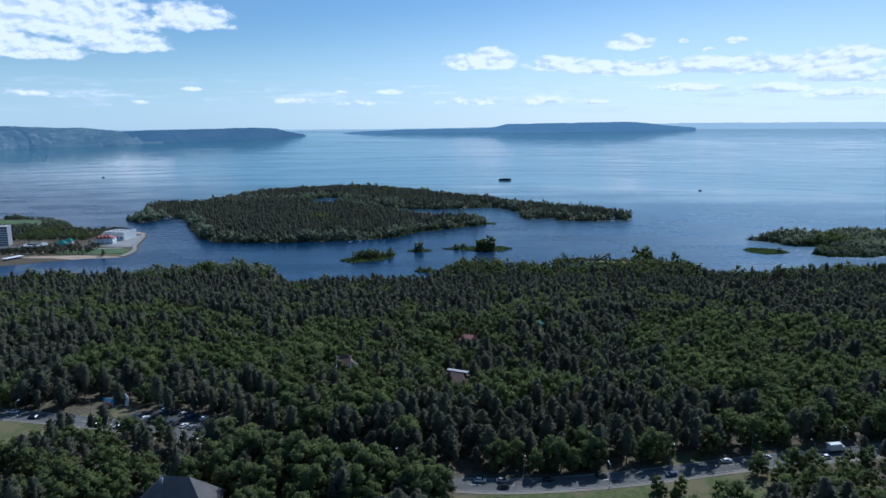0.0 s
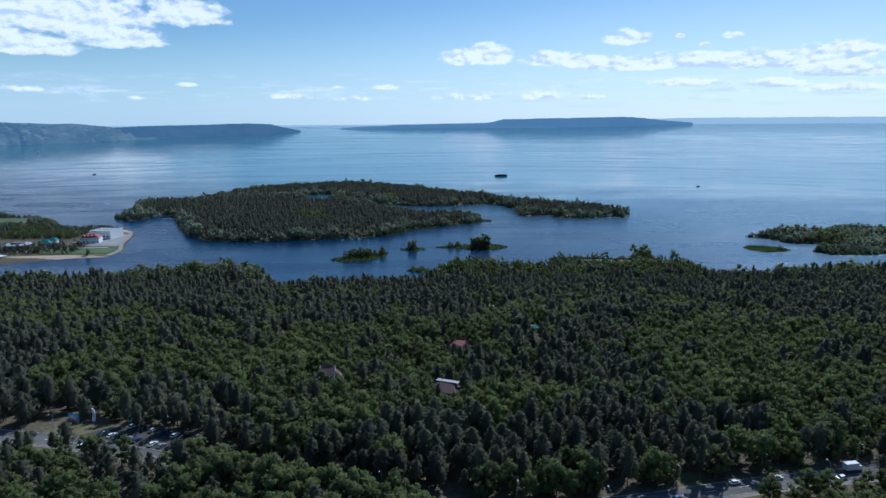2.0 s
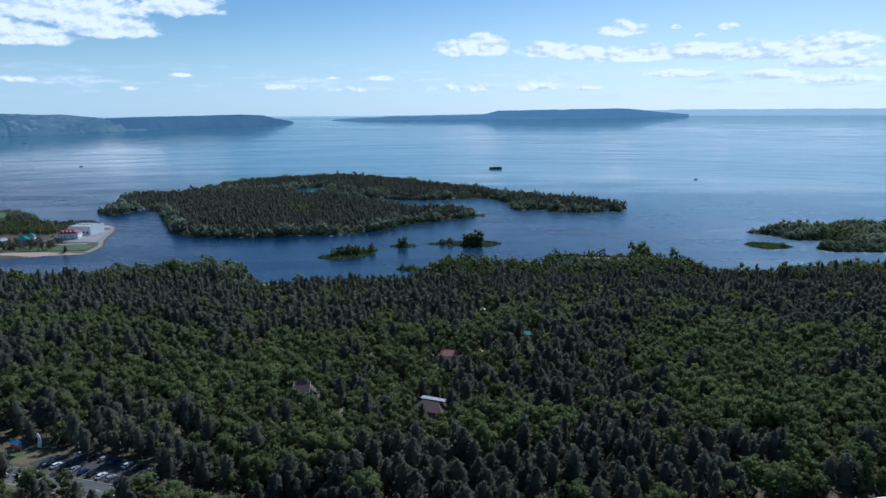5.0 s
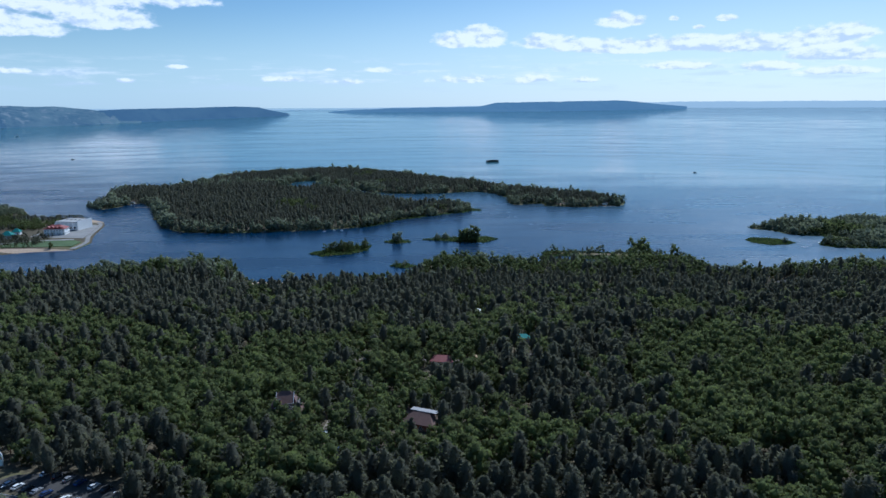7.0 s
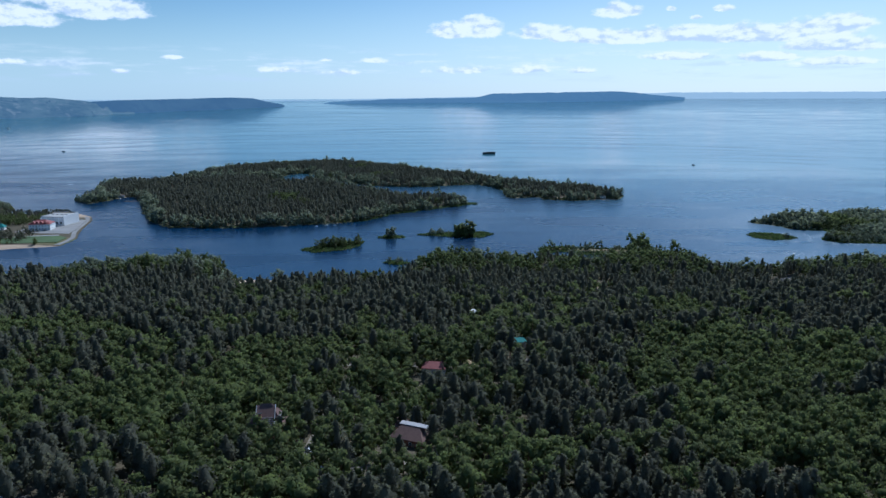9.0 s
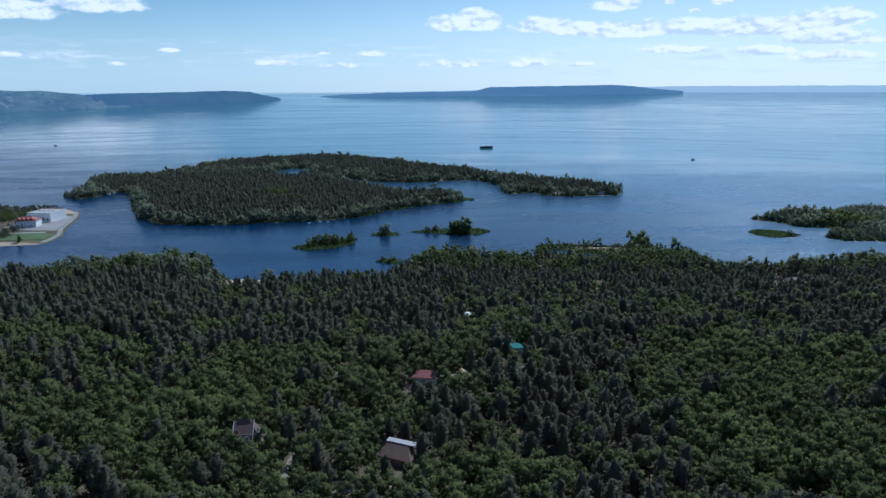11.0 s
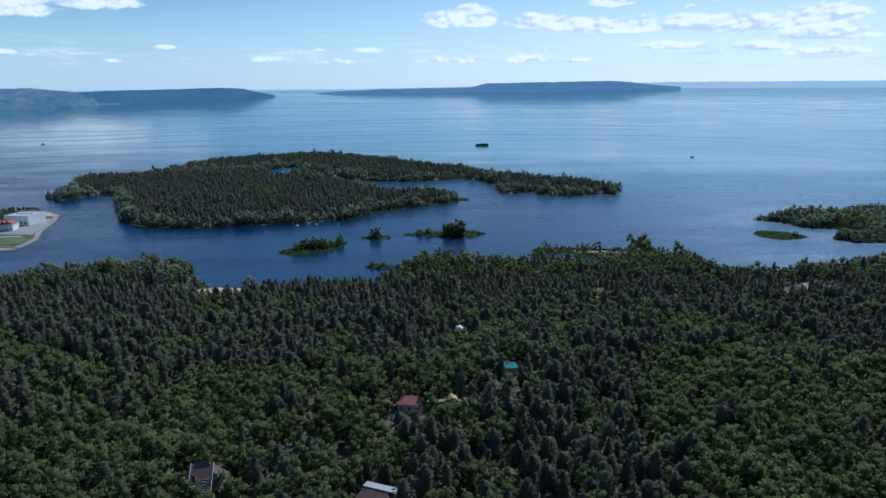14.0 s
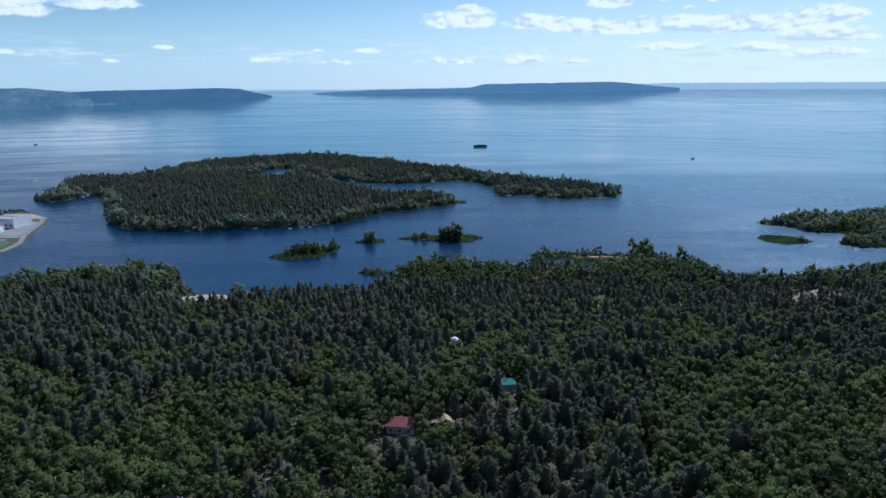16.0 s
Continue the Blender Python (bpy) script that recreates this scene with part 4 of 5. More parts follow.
    r5 = np.random.RandomState(58)
    gx = r5.uniform(-545, -440, 130)
    gy = r5.uniform(862, 915, 130) + 0.1 * (gx + 440)
    plant("garden_trees", "small dark trees in the resort garden", np.stack([gx, gy, ground_height(gx, gy) - 0.1, r5.uniform(0.4, 0.75, len(gx))], -1), lk, [M_PINE, M_BARK], 59)

    # low bushes down to every waterline
    bk = tree_kinds("bush", 8, ((2.6, 4.6), (1.8, 2.7)), 3, 3, False, 0.8, 65, 3)
    for x0, x1, y0, y1, col, wide, seed in ((-600, 360, 925, 1760, 1, 9, 66), (-520, 520, 640, 820, 0, 8, 67), (430, 660, 800, 1000, 3, 8, 68), (-720, -570, 1070, 1215, 2, 8, 69)):
        x, y, rng = scatter(x0, x1, y0, y1, 4.6, seed)
        d = shores(x, y)[col]
        keep = (d > 0.3) & (d < wide) & (rng.rand(len(x)) < 0.8)
        for sx, sy, rx, ry in SAND:
            keep &= np.hypot((x - sx) / rx, (y - sy) / ry) > 1.0
        x, y = x[keep], y[keep]
        spots = np.stack([x, y, ground_height(x, y) - 0.2, rng.uniform(0.6, 1.3, len(x))], -1)
        light = soft_noise(x, y, 25, seed) > -0.1
        plant("shore_bushes", "pale green bushes along the waterline", spots[light], bk, [M_WILLOW, M_BARK], seed)
        plant("shore_bushes", "dark green bushes along the waterline", spots[~light], bk, [M_LEAF, M_BARK], seed + 5)

    # islets: a few willows and a fringe of reeds
    for i, (cx, cy, rx, ry, n, size) in enumerate([(-80, 826, 24, 9, 34, 0.85), (-22, 876, 7, 4, 7, 0.95), (62, 880, 14, 6, 16, 1.1), (32, 888, 14, 4, 10, 0.65), (70, 880, 5, 4, 5, 1.45),
                                                   (432, 852, 6, 4, 5, 0.6), (492, 838, 14, 7, 14, 0.8), (-8, 753, 8, 5, 9, 0.45), (-413, 846, 3, 2, 5, 0.6)]):
        r3 = np.random.RandomState(200 + i)
        u, v = r3.normal(0, 0.5, n), r3.normal(0, 0.5, n)
        tilt = 0.55 if i == 0 else 0.0
        x, y = cx + u * rx, cy + v * ry + tilt * u * rx
        spots = np.stack([x, y, np.maximum(ground_height(x, y), 0) - 0.1, size * r3.uniform(0.6, 1.1, n)], -1)
        plant("islet_willows", "small clump of willows on a reedy islet", spots, lk, [M_WILLOW if i % 2 else M_LEAF, M_BARK], 90 + i)
    x, y, rng = scatter(-130, 560, 735, 1130, 1.8, 15)
    main, isle, _, right, reeds = shores(x, y)
    keep = (reeds > -1.2) | ((right > -1) & (right < 9) & (y < 900)) | ((isle > -3) & (isle < 3.5) & (x > -75) & (x < 130)) | ((np.abs(x - 84) < 14) & (np.abs(y - 1120) < 9)) | ((main > -2.5) & (main < 5) & (x > 130) & (x < 256) & (y > 755))
    x, y = x[keep], y[keep]
    spots = np.stack([x, y, np.maximum(ground_height(x, y), -0.2), rng.uniform(0.7, 1.3, len(x))], -1)
    rk = []
    r4 = np.random.RandomState(16)
    for _ in range(6):
        v = np.concatenate([np.array([(-0.12, 0, 0), (0.12, 0, 0), (r4.uniform(-.5, .5), r4.uniform(-.5, .5), r4.uniform(1.0, 1.7))]) + np.array([r4.uniform(-.9, .9), r4.uniform(-.9, .9), 0]) for _ in range(7)])
        v[:, 0] += np.tile([-0.35, 0.35, 0], 7)
        rk.append((v, np.arange(21).reshape(7, 3), np.zeros((0, 3)), np.zeros((0, 3), int), np.tile((0.0, 0.0, 1.0), (21, 1)), np.zeros((0, 3))))
    plant("reed_bed", "bright green reeds in shallow water", spots, rk, [M_REED, M_REED], 17)


build_forest()


# ---------------------------------------------------------------- road
def smooth_line(pts, step=4.0):
    out = []
    for i in range(len(pts) - 1):
        p0, p1, p2, p3 = pts[max(i - 1, 0)], pts[i], pts[i + 1], pts[min(i + 2, len(pts) - 1)]
        n = max(2, int(math.dist(p1, p2) / step))
        for k in range(n):
            t = k / n
            out.append(tuple(0.5 * (2 * b + (c - a) * t + (2 * a - 5 * b + 4 * c - d) * t * t + (3 * b - a - 3 * c + d) * t ** 3) for a, b, c, d in zip(p0, p1, p2, p3)))
    return out + [pts[-1]]


ROAD_LINE = smooth_line(ROAD)


def ribbon(line, off0, off1, lift, thick):
    """A band with thickness along a line, between two offsets to its left."""
    bm = bmesh.new()
    prev = None
    for i, (x, y) in enumerate(line):
        a, b_ = line[max(i - 1, 0)], line[min(i + 1, len(line) - 1)]
        t = Vector((b_[0] - a[0], b_[1] - a[1])).normalized()
        nx, ny = -t.y, t.x
        zc = ground_at(x, y)
        ring = [bm.verts.new((x + nx * o, y + ny * o, zc + lift + dz)) for o, dz in ((off0, -thick), (off0, 0), (off1, 0), (off1, -thick))]
        if prev:
            for k in range(3):
                bm.faces.new((prev[k], ring[k], ring[k + 1], prev[k + 1]))
        prev = ring
    return bm


road = tagged(part("road", ribbon(ROAD_LINE, -4.2, 4.2, 0.12, 0.7), M_ASPHALT), "grey two-lane asphalt road through the wood", "road", kind="structure")
for off in (-4.4, 4.21):
    tagged(part("kerb", ribbon(ROAD_LINE, off, off + 0.18, 0.24, 0.8), M_KERB), "pale concrete kerb along the road", "kerb", kind="structure")
tagged(part("verge_path", ribbon(ROAD_LINE, -6.2, -4.45, 0.10, 0.6), M_DUST), "pale dusty strip beside the road", "pavement", kind="structure")
for path in PATHS:
    tagged(part("path", ribbon(smooth_line(path), -1.4, 1.4, 0.12, 0.5), M_DUST), "pale dusty track between the trees", "path", kind="structure")
for i in range(10, len(ROAD_LINE) - 12, 3):
    seg = ROAD_LINE[i:i + 2]
    if -230 < seg[0][0] < 240:
        part("lane_dash", ribbon(seg, -0.08, 0.08, 0.126, 0.004), M_WHITE, road)


# ---------------------------------------------------------------- cars, lamps and signs by the road
CAR_PAINT = {"white": plain("car_white", (0.78, 0.78, 0.76), 0.25, 0.04, 2.0), "black": plain("car_black", (0.018, 0.018, 0.02), 0.22, 0.1, 2.0),
             "silver": plain("car_silver", (0.45, 0.46, 0.48), 0.28, 0.05, 2.0, 0.5), "red": plain("car_red", (0.32, 0.03, 0.03), 0.25, 0.1, 2.0),
             "blue": plain("car_blue", (0.04, 0.07, 0.18), 0.25, 0.1, 2.0)}
M_LAMP = plain("lamp_lens", (0.8, 0.78, 0.7), 0.2, 0.05, 2.0)


def side_profile(points, half, inset=0.0, z_in=1.0):
    """A closed side outline (x, z) made into a body of that half width, drawn in above z_in."""
    bm = bmesh.new()
    rows = []
    for s in (-1, 1):
        rows.append([bm.verts.new((x, s * (half - inset * max(0, z - z_in)), z)) for x, z in points])
    n = len(points)
    bm.faces.new(rows[0])
    bm.faces.new(rows[1][::-1])
    for i in range(n):
        j = (i + 1) % n
        bm.faces.new((rows[0][i], rows[1][i], rows[1][j], rows[0][j]))
    bmesh.ops.recalc_face_normals(bm, faces=bm.faces)
    bmesh.ops.bevel(bm, geom=[e for e in bm.edges], offset=0.05, segments=1, affect="EDGES")
    return bm


def make_car(colour, kind):
    label = {"car": f"{colour} hatchback car on the asphalt", "van": f"{colour} delivery van on the asphalt"}[kind]
    top = tagged(new(kind), label, kind, "cars along the road")
    paint = CAR_PAINT[colour]
    if kind == "car":
        part("body", side_profile([(-2.1, 0.3), (2.1, 0.3), (2.15, 0.62), (1.95, 0.84), (1.0, 0.95), (-1.9, 0.98), (-2.15, 0.8)], 0.87), paint, top)
        part("windows", side_profile([(1.15, 0.93), (0.45, 1.36), (-1.3, 1.38), (-1.85, 0.96)], 0.84, 0.35, 0.95), M_GLASS, top, "dark glass windows")
        part("roof", side_profile([(0.5, 1.35), (0.3, 1.45), (-1.2, 1.46), (-1.4, 1.36)], 0.70, 0.2, 1.35), paint, top)
        wheels, ends = (1.3, -1.3), (2.14, -2.16, 0.66)
    else:
        part("body", side_profile([(-2.9, 0.35), (2.6, 0.35), (2.7, 0.9), (1.9, 1.25), (1.2, 2.15), (-2.7, 2.3), (-2.9, 2.1)], 0.98), paint, top)
        part("windscreen", side_profile([(1.97, 1.25), (1.3, 2.05), (1.2, 2.0), (1.75, 1.25)], 0.9), M_GLASS, top, "dark glass windscreen")
        wheels, ends = (1.75, -1.75), (2.66, -2.92, 0.8)
    for x in wheels:
        for s in (-1, 1):
            bm = tube(0.33, 0.33, 0.22, (0, 0, -0.11), 12)
            bmesh.ops.rotate(bm, cent=(0, 0, 0), matrix=Matrix.Rotation(radians(90), 3, "X"), verts=bm.verts)
            bmesh.ops.translate(bm, vec=(x, s * 0.80, 0.33), verts=bm.verts)
            w = part("wheel", bm, M_DARK, top, "black rubber wheel")
            bm = tube(0.19, 0.17, 0.03, (0, 0, 0), 10)
            bmesh.ops.rotate(bm, cent=(0, 0, 0), matrix=Matrix.Rotation(radians(-90 * s), 3, "X"), verts=bm.verts)
            bmesh.ops.translate(bm, vec=(x, s * 0.91, 0.33), verts=bm.verts)
            part("rim", bm, M_METAL, w)
    for s in (-1, 1):
        part("headlight", box(0.06, 0.3, 0.14, (ends[0], s * 0.6, ends[2]), 0.02), M_LAMP, top)
        part("tail_light", box(0.06, 0.22, 0.16, (ends[1], s * 0.66, ends[2] + 0.1), 0.02), CAR_PAINT["red"], top)
    return top


def make_truck():
    top = tagged(new("box_truck"), "box truck with a tall white body on the road", "truck", "cars along the road")
    part("cargo_box", box(5.2, 2.3, 2.5, (-0.9, 0, 0.95), 0.04), CAR_PAINT["white"], top)
    part("chassis", box(7.0, 1.0, 0.3, (0, 0, 0.6)), M_DARK, top)
    cab = part("cab", side_profile([(1.8, 0.5), (3.4, 0.5), (3.45, 1.3), (3.0, 2.3), (1.8, 2.35)], 1.05), CAR_PAINT["white"], top)
    part("windscreen", side_profile([(3.42, 1.4), (3.08, 2.2), (3.0, 2.2), (3.3, 1.4)], 0.9), M_GLASS, cab)
    for x in (2.6, -1.9):
        for s in (-1, 1):
            bm = tube(0.42, 0.42, 0.28, (0, 0, -0.14), 12)
            bmesh.ops.rotate(bm, cent=(0, 0, 0), matrix=Matrix.Rotation(radians(90), 3, "X"), verts=bm.verts)
            bmesh.ops.translate(bm, vec=(x, s * 0.95, 0.42), verts=bm.verts)
            part("wheel", bm, M_DARK, top, "black rubber wheel")
    return top


def road_dir(x):
    i = min(range(1, len(ROAD_LINE)), key=lambda k: abs(ROAD_LINE[k][0] - x))
    a, b_ = ROAD_LINE[i - 1], ROAD_LINE[i]
    return math.degrees(math.atan2(b_[1] - a[1], b_[0] - a[0]))


def on_road(x, off):
    i = min(range(1, len(ROAD_LINE)), key=lambda k: abs(ROAD_LINE[k][0] - x))
    a, b_ = ROAD_LINE[i - 1], ROAD_LINE[i]
    t = Vector((b_[0] - a[0], b_[1] - a[1])).normalized()
    return b_[0] - t.y * off, b_[1] + t.x * off


CARS = {}


def park(colour, kind, x, y, z, rz):
    m = pose(x, y, z, 0, 0, rz)
    if (colour, kind) in CARS:
        return copy_thing(CARS[colour, kind], m)
    CARS[colour, kind] = make_car(colour, kind)
    CARS[colour, kind].matrix_basis = m
    return CARS[colour, kind]


for x, off, colour, kind, way in [(17, 2.2, "white", "car", 0), (27, 2.4, "silver", "car", 0), (26.5, -2.0, "black", "car", 180), (43, 1.9, "black", "car", 0),
                                  (65, 2.0, "black", "car", 0), (-5, 2.0, "white", "car", 0), (115, 2.3, "white", "car", 0), (122, -2.2, "silver", "car", 180),
                                  (131, 2.0, "white", "car", 0), (146, 2.3, "white", "car", 0), (152, -2.2, "silver", "car", 180), (140, -2.0, "black", "car", 180),
                                  (-188, 2.0, "white", "car", 0), (-173, -1.5, "black", "car", 180), (-148, 2.2, "silver", "car", 0), (-145, -2.0, "black", "car", 180),
                                  (-132, -2.2, "white", "car", 180), (-97, -2.0, "black", "car", 180), (-80, 2.0, "silver", "car", 0), (-62, -2.0, "white", "car", 180),
                                  (-160, 2.1, "black", "car", 0), (88, -2.0, "blue", "car", 180), (-40, 2.1, "silver", "car", 0)]:
    px, py = on_road(x, off)
    park(colour, kind, px, py, ground_at(*on_road(x, 0)) + 0.12, road_dir(x) + way)

px, py = on_road(161, 2.1)
make_truck().matrix_basis = pose(px, py, ground_at(*on_road(161, 0)) + 0.12, 0, 0, road_dir(161))
# the car park beyond the road
lot = tagged(part("car_park", prism([(-137, 295), (-90, 277), (-86, 283), (-92, 292), (-114, 303), (-131, 301)], 32.4, 33.07), M_LOT), "asphalt car park beside the road, coloured as in tree shade", "car park", kind="structure")
for i, (x, y, colour) in enumerate([(-129, 294.5, "silver"), (-125, 292.5, "white"), (-121, 291, "black"), (-117, 289.5, "silver"), (-113, 288, "blue"), (-109, 286, "black"),
                                    (-105, 284.5, "white"), (-101, 283, "silver"), (-97, 281, "black"), (-120, 301, "white"), (-115, 299, "black"), (-110, 297, "silver"),
                                    (-105, 294.5, "blue"), (-99, 292, "white"), (-94, 290, "black")]):
    park(colour, "car", x, y, 33.08, 62 + (i * 37) % 7)
# cars under the trees by the houses
for i, (x, y, colour) in enumerate([(-67, 329, "white"), (-63, 326, "silver"), (-26, 335, "white"), (-30, 333, "black"), (-10, 337, "white"), (-14, 333, "silver"), (-18, 319, "white"), (-22, 318, "blue")]):
    park(colour, "car", x, y, ground_at(x, y) + 0.05, 20 + 55 * (i % 3))


def make_lamp():
    top = tagged(new("street_lamp"), "slim grey steel street lamp beside the road", "street lamp", "street lamps along the road")
    part("pole", tube(0.11, 0.06, 8.6, n=8), M_METAL, top)
    bm = bmesh.new()
    pts = [(0, 0, 8.5), (0.5, 0, 8.95), (1.1, 0, 9.15), (1.7, 0, 9.2)]
    for a, b_ in zip(pts, pts[1:]):
        d = Vector(b_) - Vector(a)
        r = bmesh.ops.create_cone(bm, cap_ends=True, segments=6, radius1=0.05, radius2=0.045, depth=d.length)
        bmesh.ops.transform(bm, matrix=Matrix.Translation((Vector(a) + Vector(b_)) / 2) @ d.to_track_quat("Z", "Y").to_matrix().to_4x4(), verts=r["verts"])
    part("arm", bm, M_METAL, top)
    part("lamp_head", box(0.75, 0.28, 0.16, (1.95, 0, 9.12), 0.05), M_WHITE, top, "white lamp head")
    part("base", tube(0.2, 0.16, 0.5, n=8), M_CONCRETE, top)
    return top


lamp = make_lamp()
spots = [(-180, -5.6), (-150, 5.6), (-120, -5.6), (-84, 5.6), (-48, -5.6), (-12, 5.6), (34, 5.6), (62, -5.6), (94, 5.6), (126, 5.6), (146, -5.6), (166, 5.6)]
for i, (x, off) in enumerate(spots):
    px, py = on_road(x, off)
    m = pose(px, py, ground_at(px, py), 0, 0, road_dir(x) + (-90 if off > 0 else 90))
    if i:
        copy_thing(lamp, m)
    else:
        lamp.matrix_basis = m

M_SIGNBLUE = plain("sign_blue", (0.03, 0.30, 0.55), 0.4, 0.05, 1.0)
M_SIGNRED = plain("sign_red", (0.55, 0.07, 0.05), 0.4, 0.05, 1.0)
M_OCHRE = plain("ochre_timber", (0.45, 0.31, 0.17), 0.8, 0.2, 2.0)
M_ORANGE = plain("orange_paint", (0.70, 0.28, 0.05), 0.5, 0.08, 1.0)


def billboard(x, y, z, turn):
    top = tagged(new("billboard"), "blue and red billboard on steel posts by the road", "billboard")
    top.matrix_basis = pose(x, y, z, 0, 0, turn)
    for s in (-1, 1):
        part("post", tube(0.12, 0.12, 2.6, (s * 2.0, 0.2, -0.3), 8), M_METAL, top)
    panel = part("panel", box(6.2, 0.22, 3.2, (0, 0, 2.0), 0.03), M_SIGNBLUE, top)
    part("lower_band", box(6.1, 0.03, 0.9, (0, -0.13, 2.05)), M_SIGNRED, panel, "red band")
    for k, (w, zz) in enumerate(((4.6, 4.4), (3.4, 3.8), (4.2, 3.3))):
        part("text_bar", box(w, 0.02, 0.26, (-0.3 * k, -0.13, zz)), M_WHITE, panel, "white bar of lettering")
    return top


billboard(-146, 303.5, 33.0, -24)
fin = tagged(new("roadside_sign"), "tall curved white and orange advertising fin", "sign")
fin.matrix_basis = pose(-140, 308, 32.8, 0, 0, -20)
outline = [(-0.9, 0), (0.9, 0), (1.3, 2.2), (1.2, 4.2), (0.5, 5.6), (-0.3, 5.9), (-0.6, 5.2), (-0.1, 3.6), (-0.5, 1.8)]
bm = prism([(x, z) for x, z in outline], -0.15, 0.15)
bmesh.ops.rotate(bm, cent=(0, 0, 0), matrix=Matrix.Rotation(radians(90), 3, "X"), verts=bm.verts)
fb = part("fin", bm, M_WHITE, fin)
part("orange_emblem", box(0.7, 0.34, 1.1, (0.6, 0, 2.6), 0.1), M_ORANGE, fb, "orange emblem")


# ---------------------------------------------------------------- houses
def window(parent, w, h, at, turn=0.0):
    """A framed window on a wall that faces -y before the turn."""
    fr = bmesh.new()
    for sx in (-1, 1):
        box(0.12, 0.12, h, (sx * w / 2, 0, -h / 2), bm=fr)
    for z in (-h / 2 - 0.06, h / 2 - 0.06, -0.05):
        box(w + 0.1, 0.1, 0.1, (0, 0, z), bm=fr)
    f = part("window", fr, M_WHITE, parent)
    f.matrix_basis = pose(*at, 0, 0, turn)
    part("pane", box(w, 0.04, h, (0, 0.0, -h / 2)), M_GLASS, f)
    return f


def hip_roof(w, d, h, ridge, eave=0.6, thick=0.22):
    a, b_, r = w / 2 + eave, d / 2 + eave, ridge / 2
    lo, up = [(-a, -b_), (a, -b_), (a, b_), (-a, b_)], [(-r, 0), (r, 0)]
    pts = [(x, y, -thick) for x, y in lo] + [(x, y, 0) for x, y in lo] + [(x, y, h) for x, y in up]
    return solid(pts, [(3, 2, 1, 0), (0, 1, 5, 4), (1, 2, 6, 5), (2, 3, 7, 6), (3, 0, 4, 7), (4, 5, 9, 8), (5, 6, 9), (6, 7, 8, 9), (7, 4, 8)])


def gable_roof(w, d, h, eave=0.5, thick=0.22):
    a, b_ = w / 2 + eave, d / 2 + eave
    pts = [(-a, -b_, -thick), (a, -b_, -thick), (a, b_, -thick), (-a, b_, -thick), (-a, -b_, 0), (a, -b_, 0), (a, b_, 0), (-a, b_, 0), (0, -b_, h), (0, b_, h)]
    return solid(pts, [(3, 2, 1, 0), (1, 2, 6, 5), (3, 0, 4, 7), (0, 1, 5, 8, 4), (2, 3, 7, 9, 6), (5, 6, 9, 8), (7, 4, 8, 9)])


def house(name, label, x, y, turn, w, d, wall_h, roof_h, ridge, wall_mat, roof_mat, rows=1, sink=0.6, z=None):
    top = tagged(new(name), label, "house")
    top.matrix_basis = pose(x, y, (ground_at(x, y) if z is None else z), 0, 0, turn)
    part("wall", box(w, d, wall_h + sink, (0, 0, -sink)), wall_mat, top)
    roof = part("roof", hip_roof(w, d, roof_h, ridge), roof_mat, top)
    roof.location.z = wall_h + 0.22
    n = max(2, int(w / 3.2))
    for r in range(rows):
        zz = wall_h * (r + 0.55) / rows
        for i in range(n):
            window(top, 1.2, 1.4, (-w / 2 + w * (i + 0.5) / n, -d / 2 - 0.03, zz))
        for i in range(max(2, int(d / 3.5))):
            m = max(2, int(d / 3.5))
            window(top, 1.2, 1.4, (w / 2 + 0.03, -d / 2 + d * (i + 0.5) / m, zz), 90)
            window(top, 1.2, 1.4, (-w / 2 - 0.03, -d / 2 + d * (i + 0.5) / m, zz), -90)
    part("door", box(1.1, 0.12, 2.1, (w * 0.22, -d / 2 - 0.05, 0.0)), M_WOOD, top, "plain wooden door")
    return top, roof


# tall brown-roofed house with snow guards on its front wing
h1, r1 = house("house", "large house with a steep dark brown sheet-metal roof among trees", -45.5, 352, 4, 14, 10, 5.2, 8.2, 4, M_BRICK, M_BROWNROOF, 1)
WING = [(-3.6, -9.0, 0.2), (3.6, -9.0, 0.2), (3.6, 0.0, 7.6), (-3.6, 0.0, 7.6), (-3.6, -9.0, -0.1), (3.6, -9.0, -0.1), (3.6, 0.0, -0.1), (-3.6, 0.0, -0.1)]
part("wing_roof", solid(WING, [(0, 1, 2, 3), (7, 6, 5, 4), (4, 5, 1, 0), (5, 6, 2, 1), (6, 7, 3, 2), (7, 4, 0, 3)]), M_BROWNROOF, r1)
part("wing_wall", box(6.8, 4.2, 5.2, (0, -6.6, 0)), M_BRICK, h1)
for i in range(7):
    part("snow_guard", box(6.2, 0.09, 0.28, (0.2, -8.2 + 0.62 * i, 0.86 + 0.51 * i)), M_METAL, r1, "pale metal snow guard rail")
for sx in (-3.7, 3.7):
    part("verge_flashing", solid([(sx - 0.08, -9.1, 0.0), (sx + 0.08, -9.1, 0.0), (sx + 0.08, 0.0, 7.55), (sx - 0.08, 0.0, 7.55), (sx - 0.08, -9.1, 0.3), (sx + 0.08, -9.1, 0.3), (sx + 0.08, 0.0, 7.85), (sx - 0.08, 0.0, 7.85)],
                                 [(3, 2, 1, 0), (4, 5, 6, 7), (0, 1, 5, 4), (1, 2, 6, 5), (2, 3, 7, 6), (3, 0, 4, 7)]), M_WHITE, r1, "pale metal flashing")
ch = part("chimney", box(1.3, 1.0, 2.4, (-2.0, -4.4, 3.6), 0.03), M_BRICK, r1, "brick chimney")
part("chimney_cap", box(1.6, 1.3, 0.15, (-2.0, -4.4, 6.02), 0.02), M_DARK, ch)
part("dormer", gable_roof(2.4, 3.0, 1.3), M_GREYROOF, r1).location = (5.4, -1.6, 3.2)

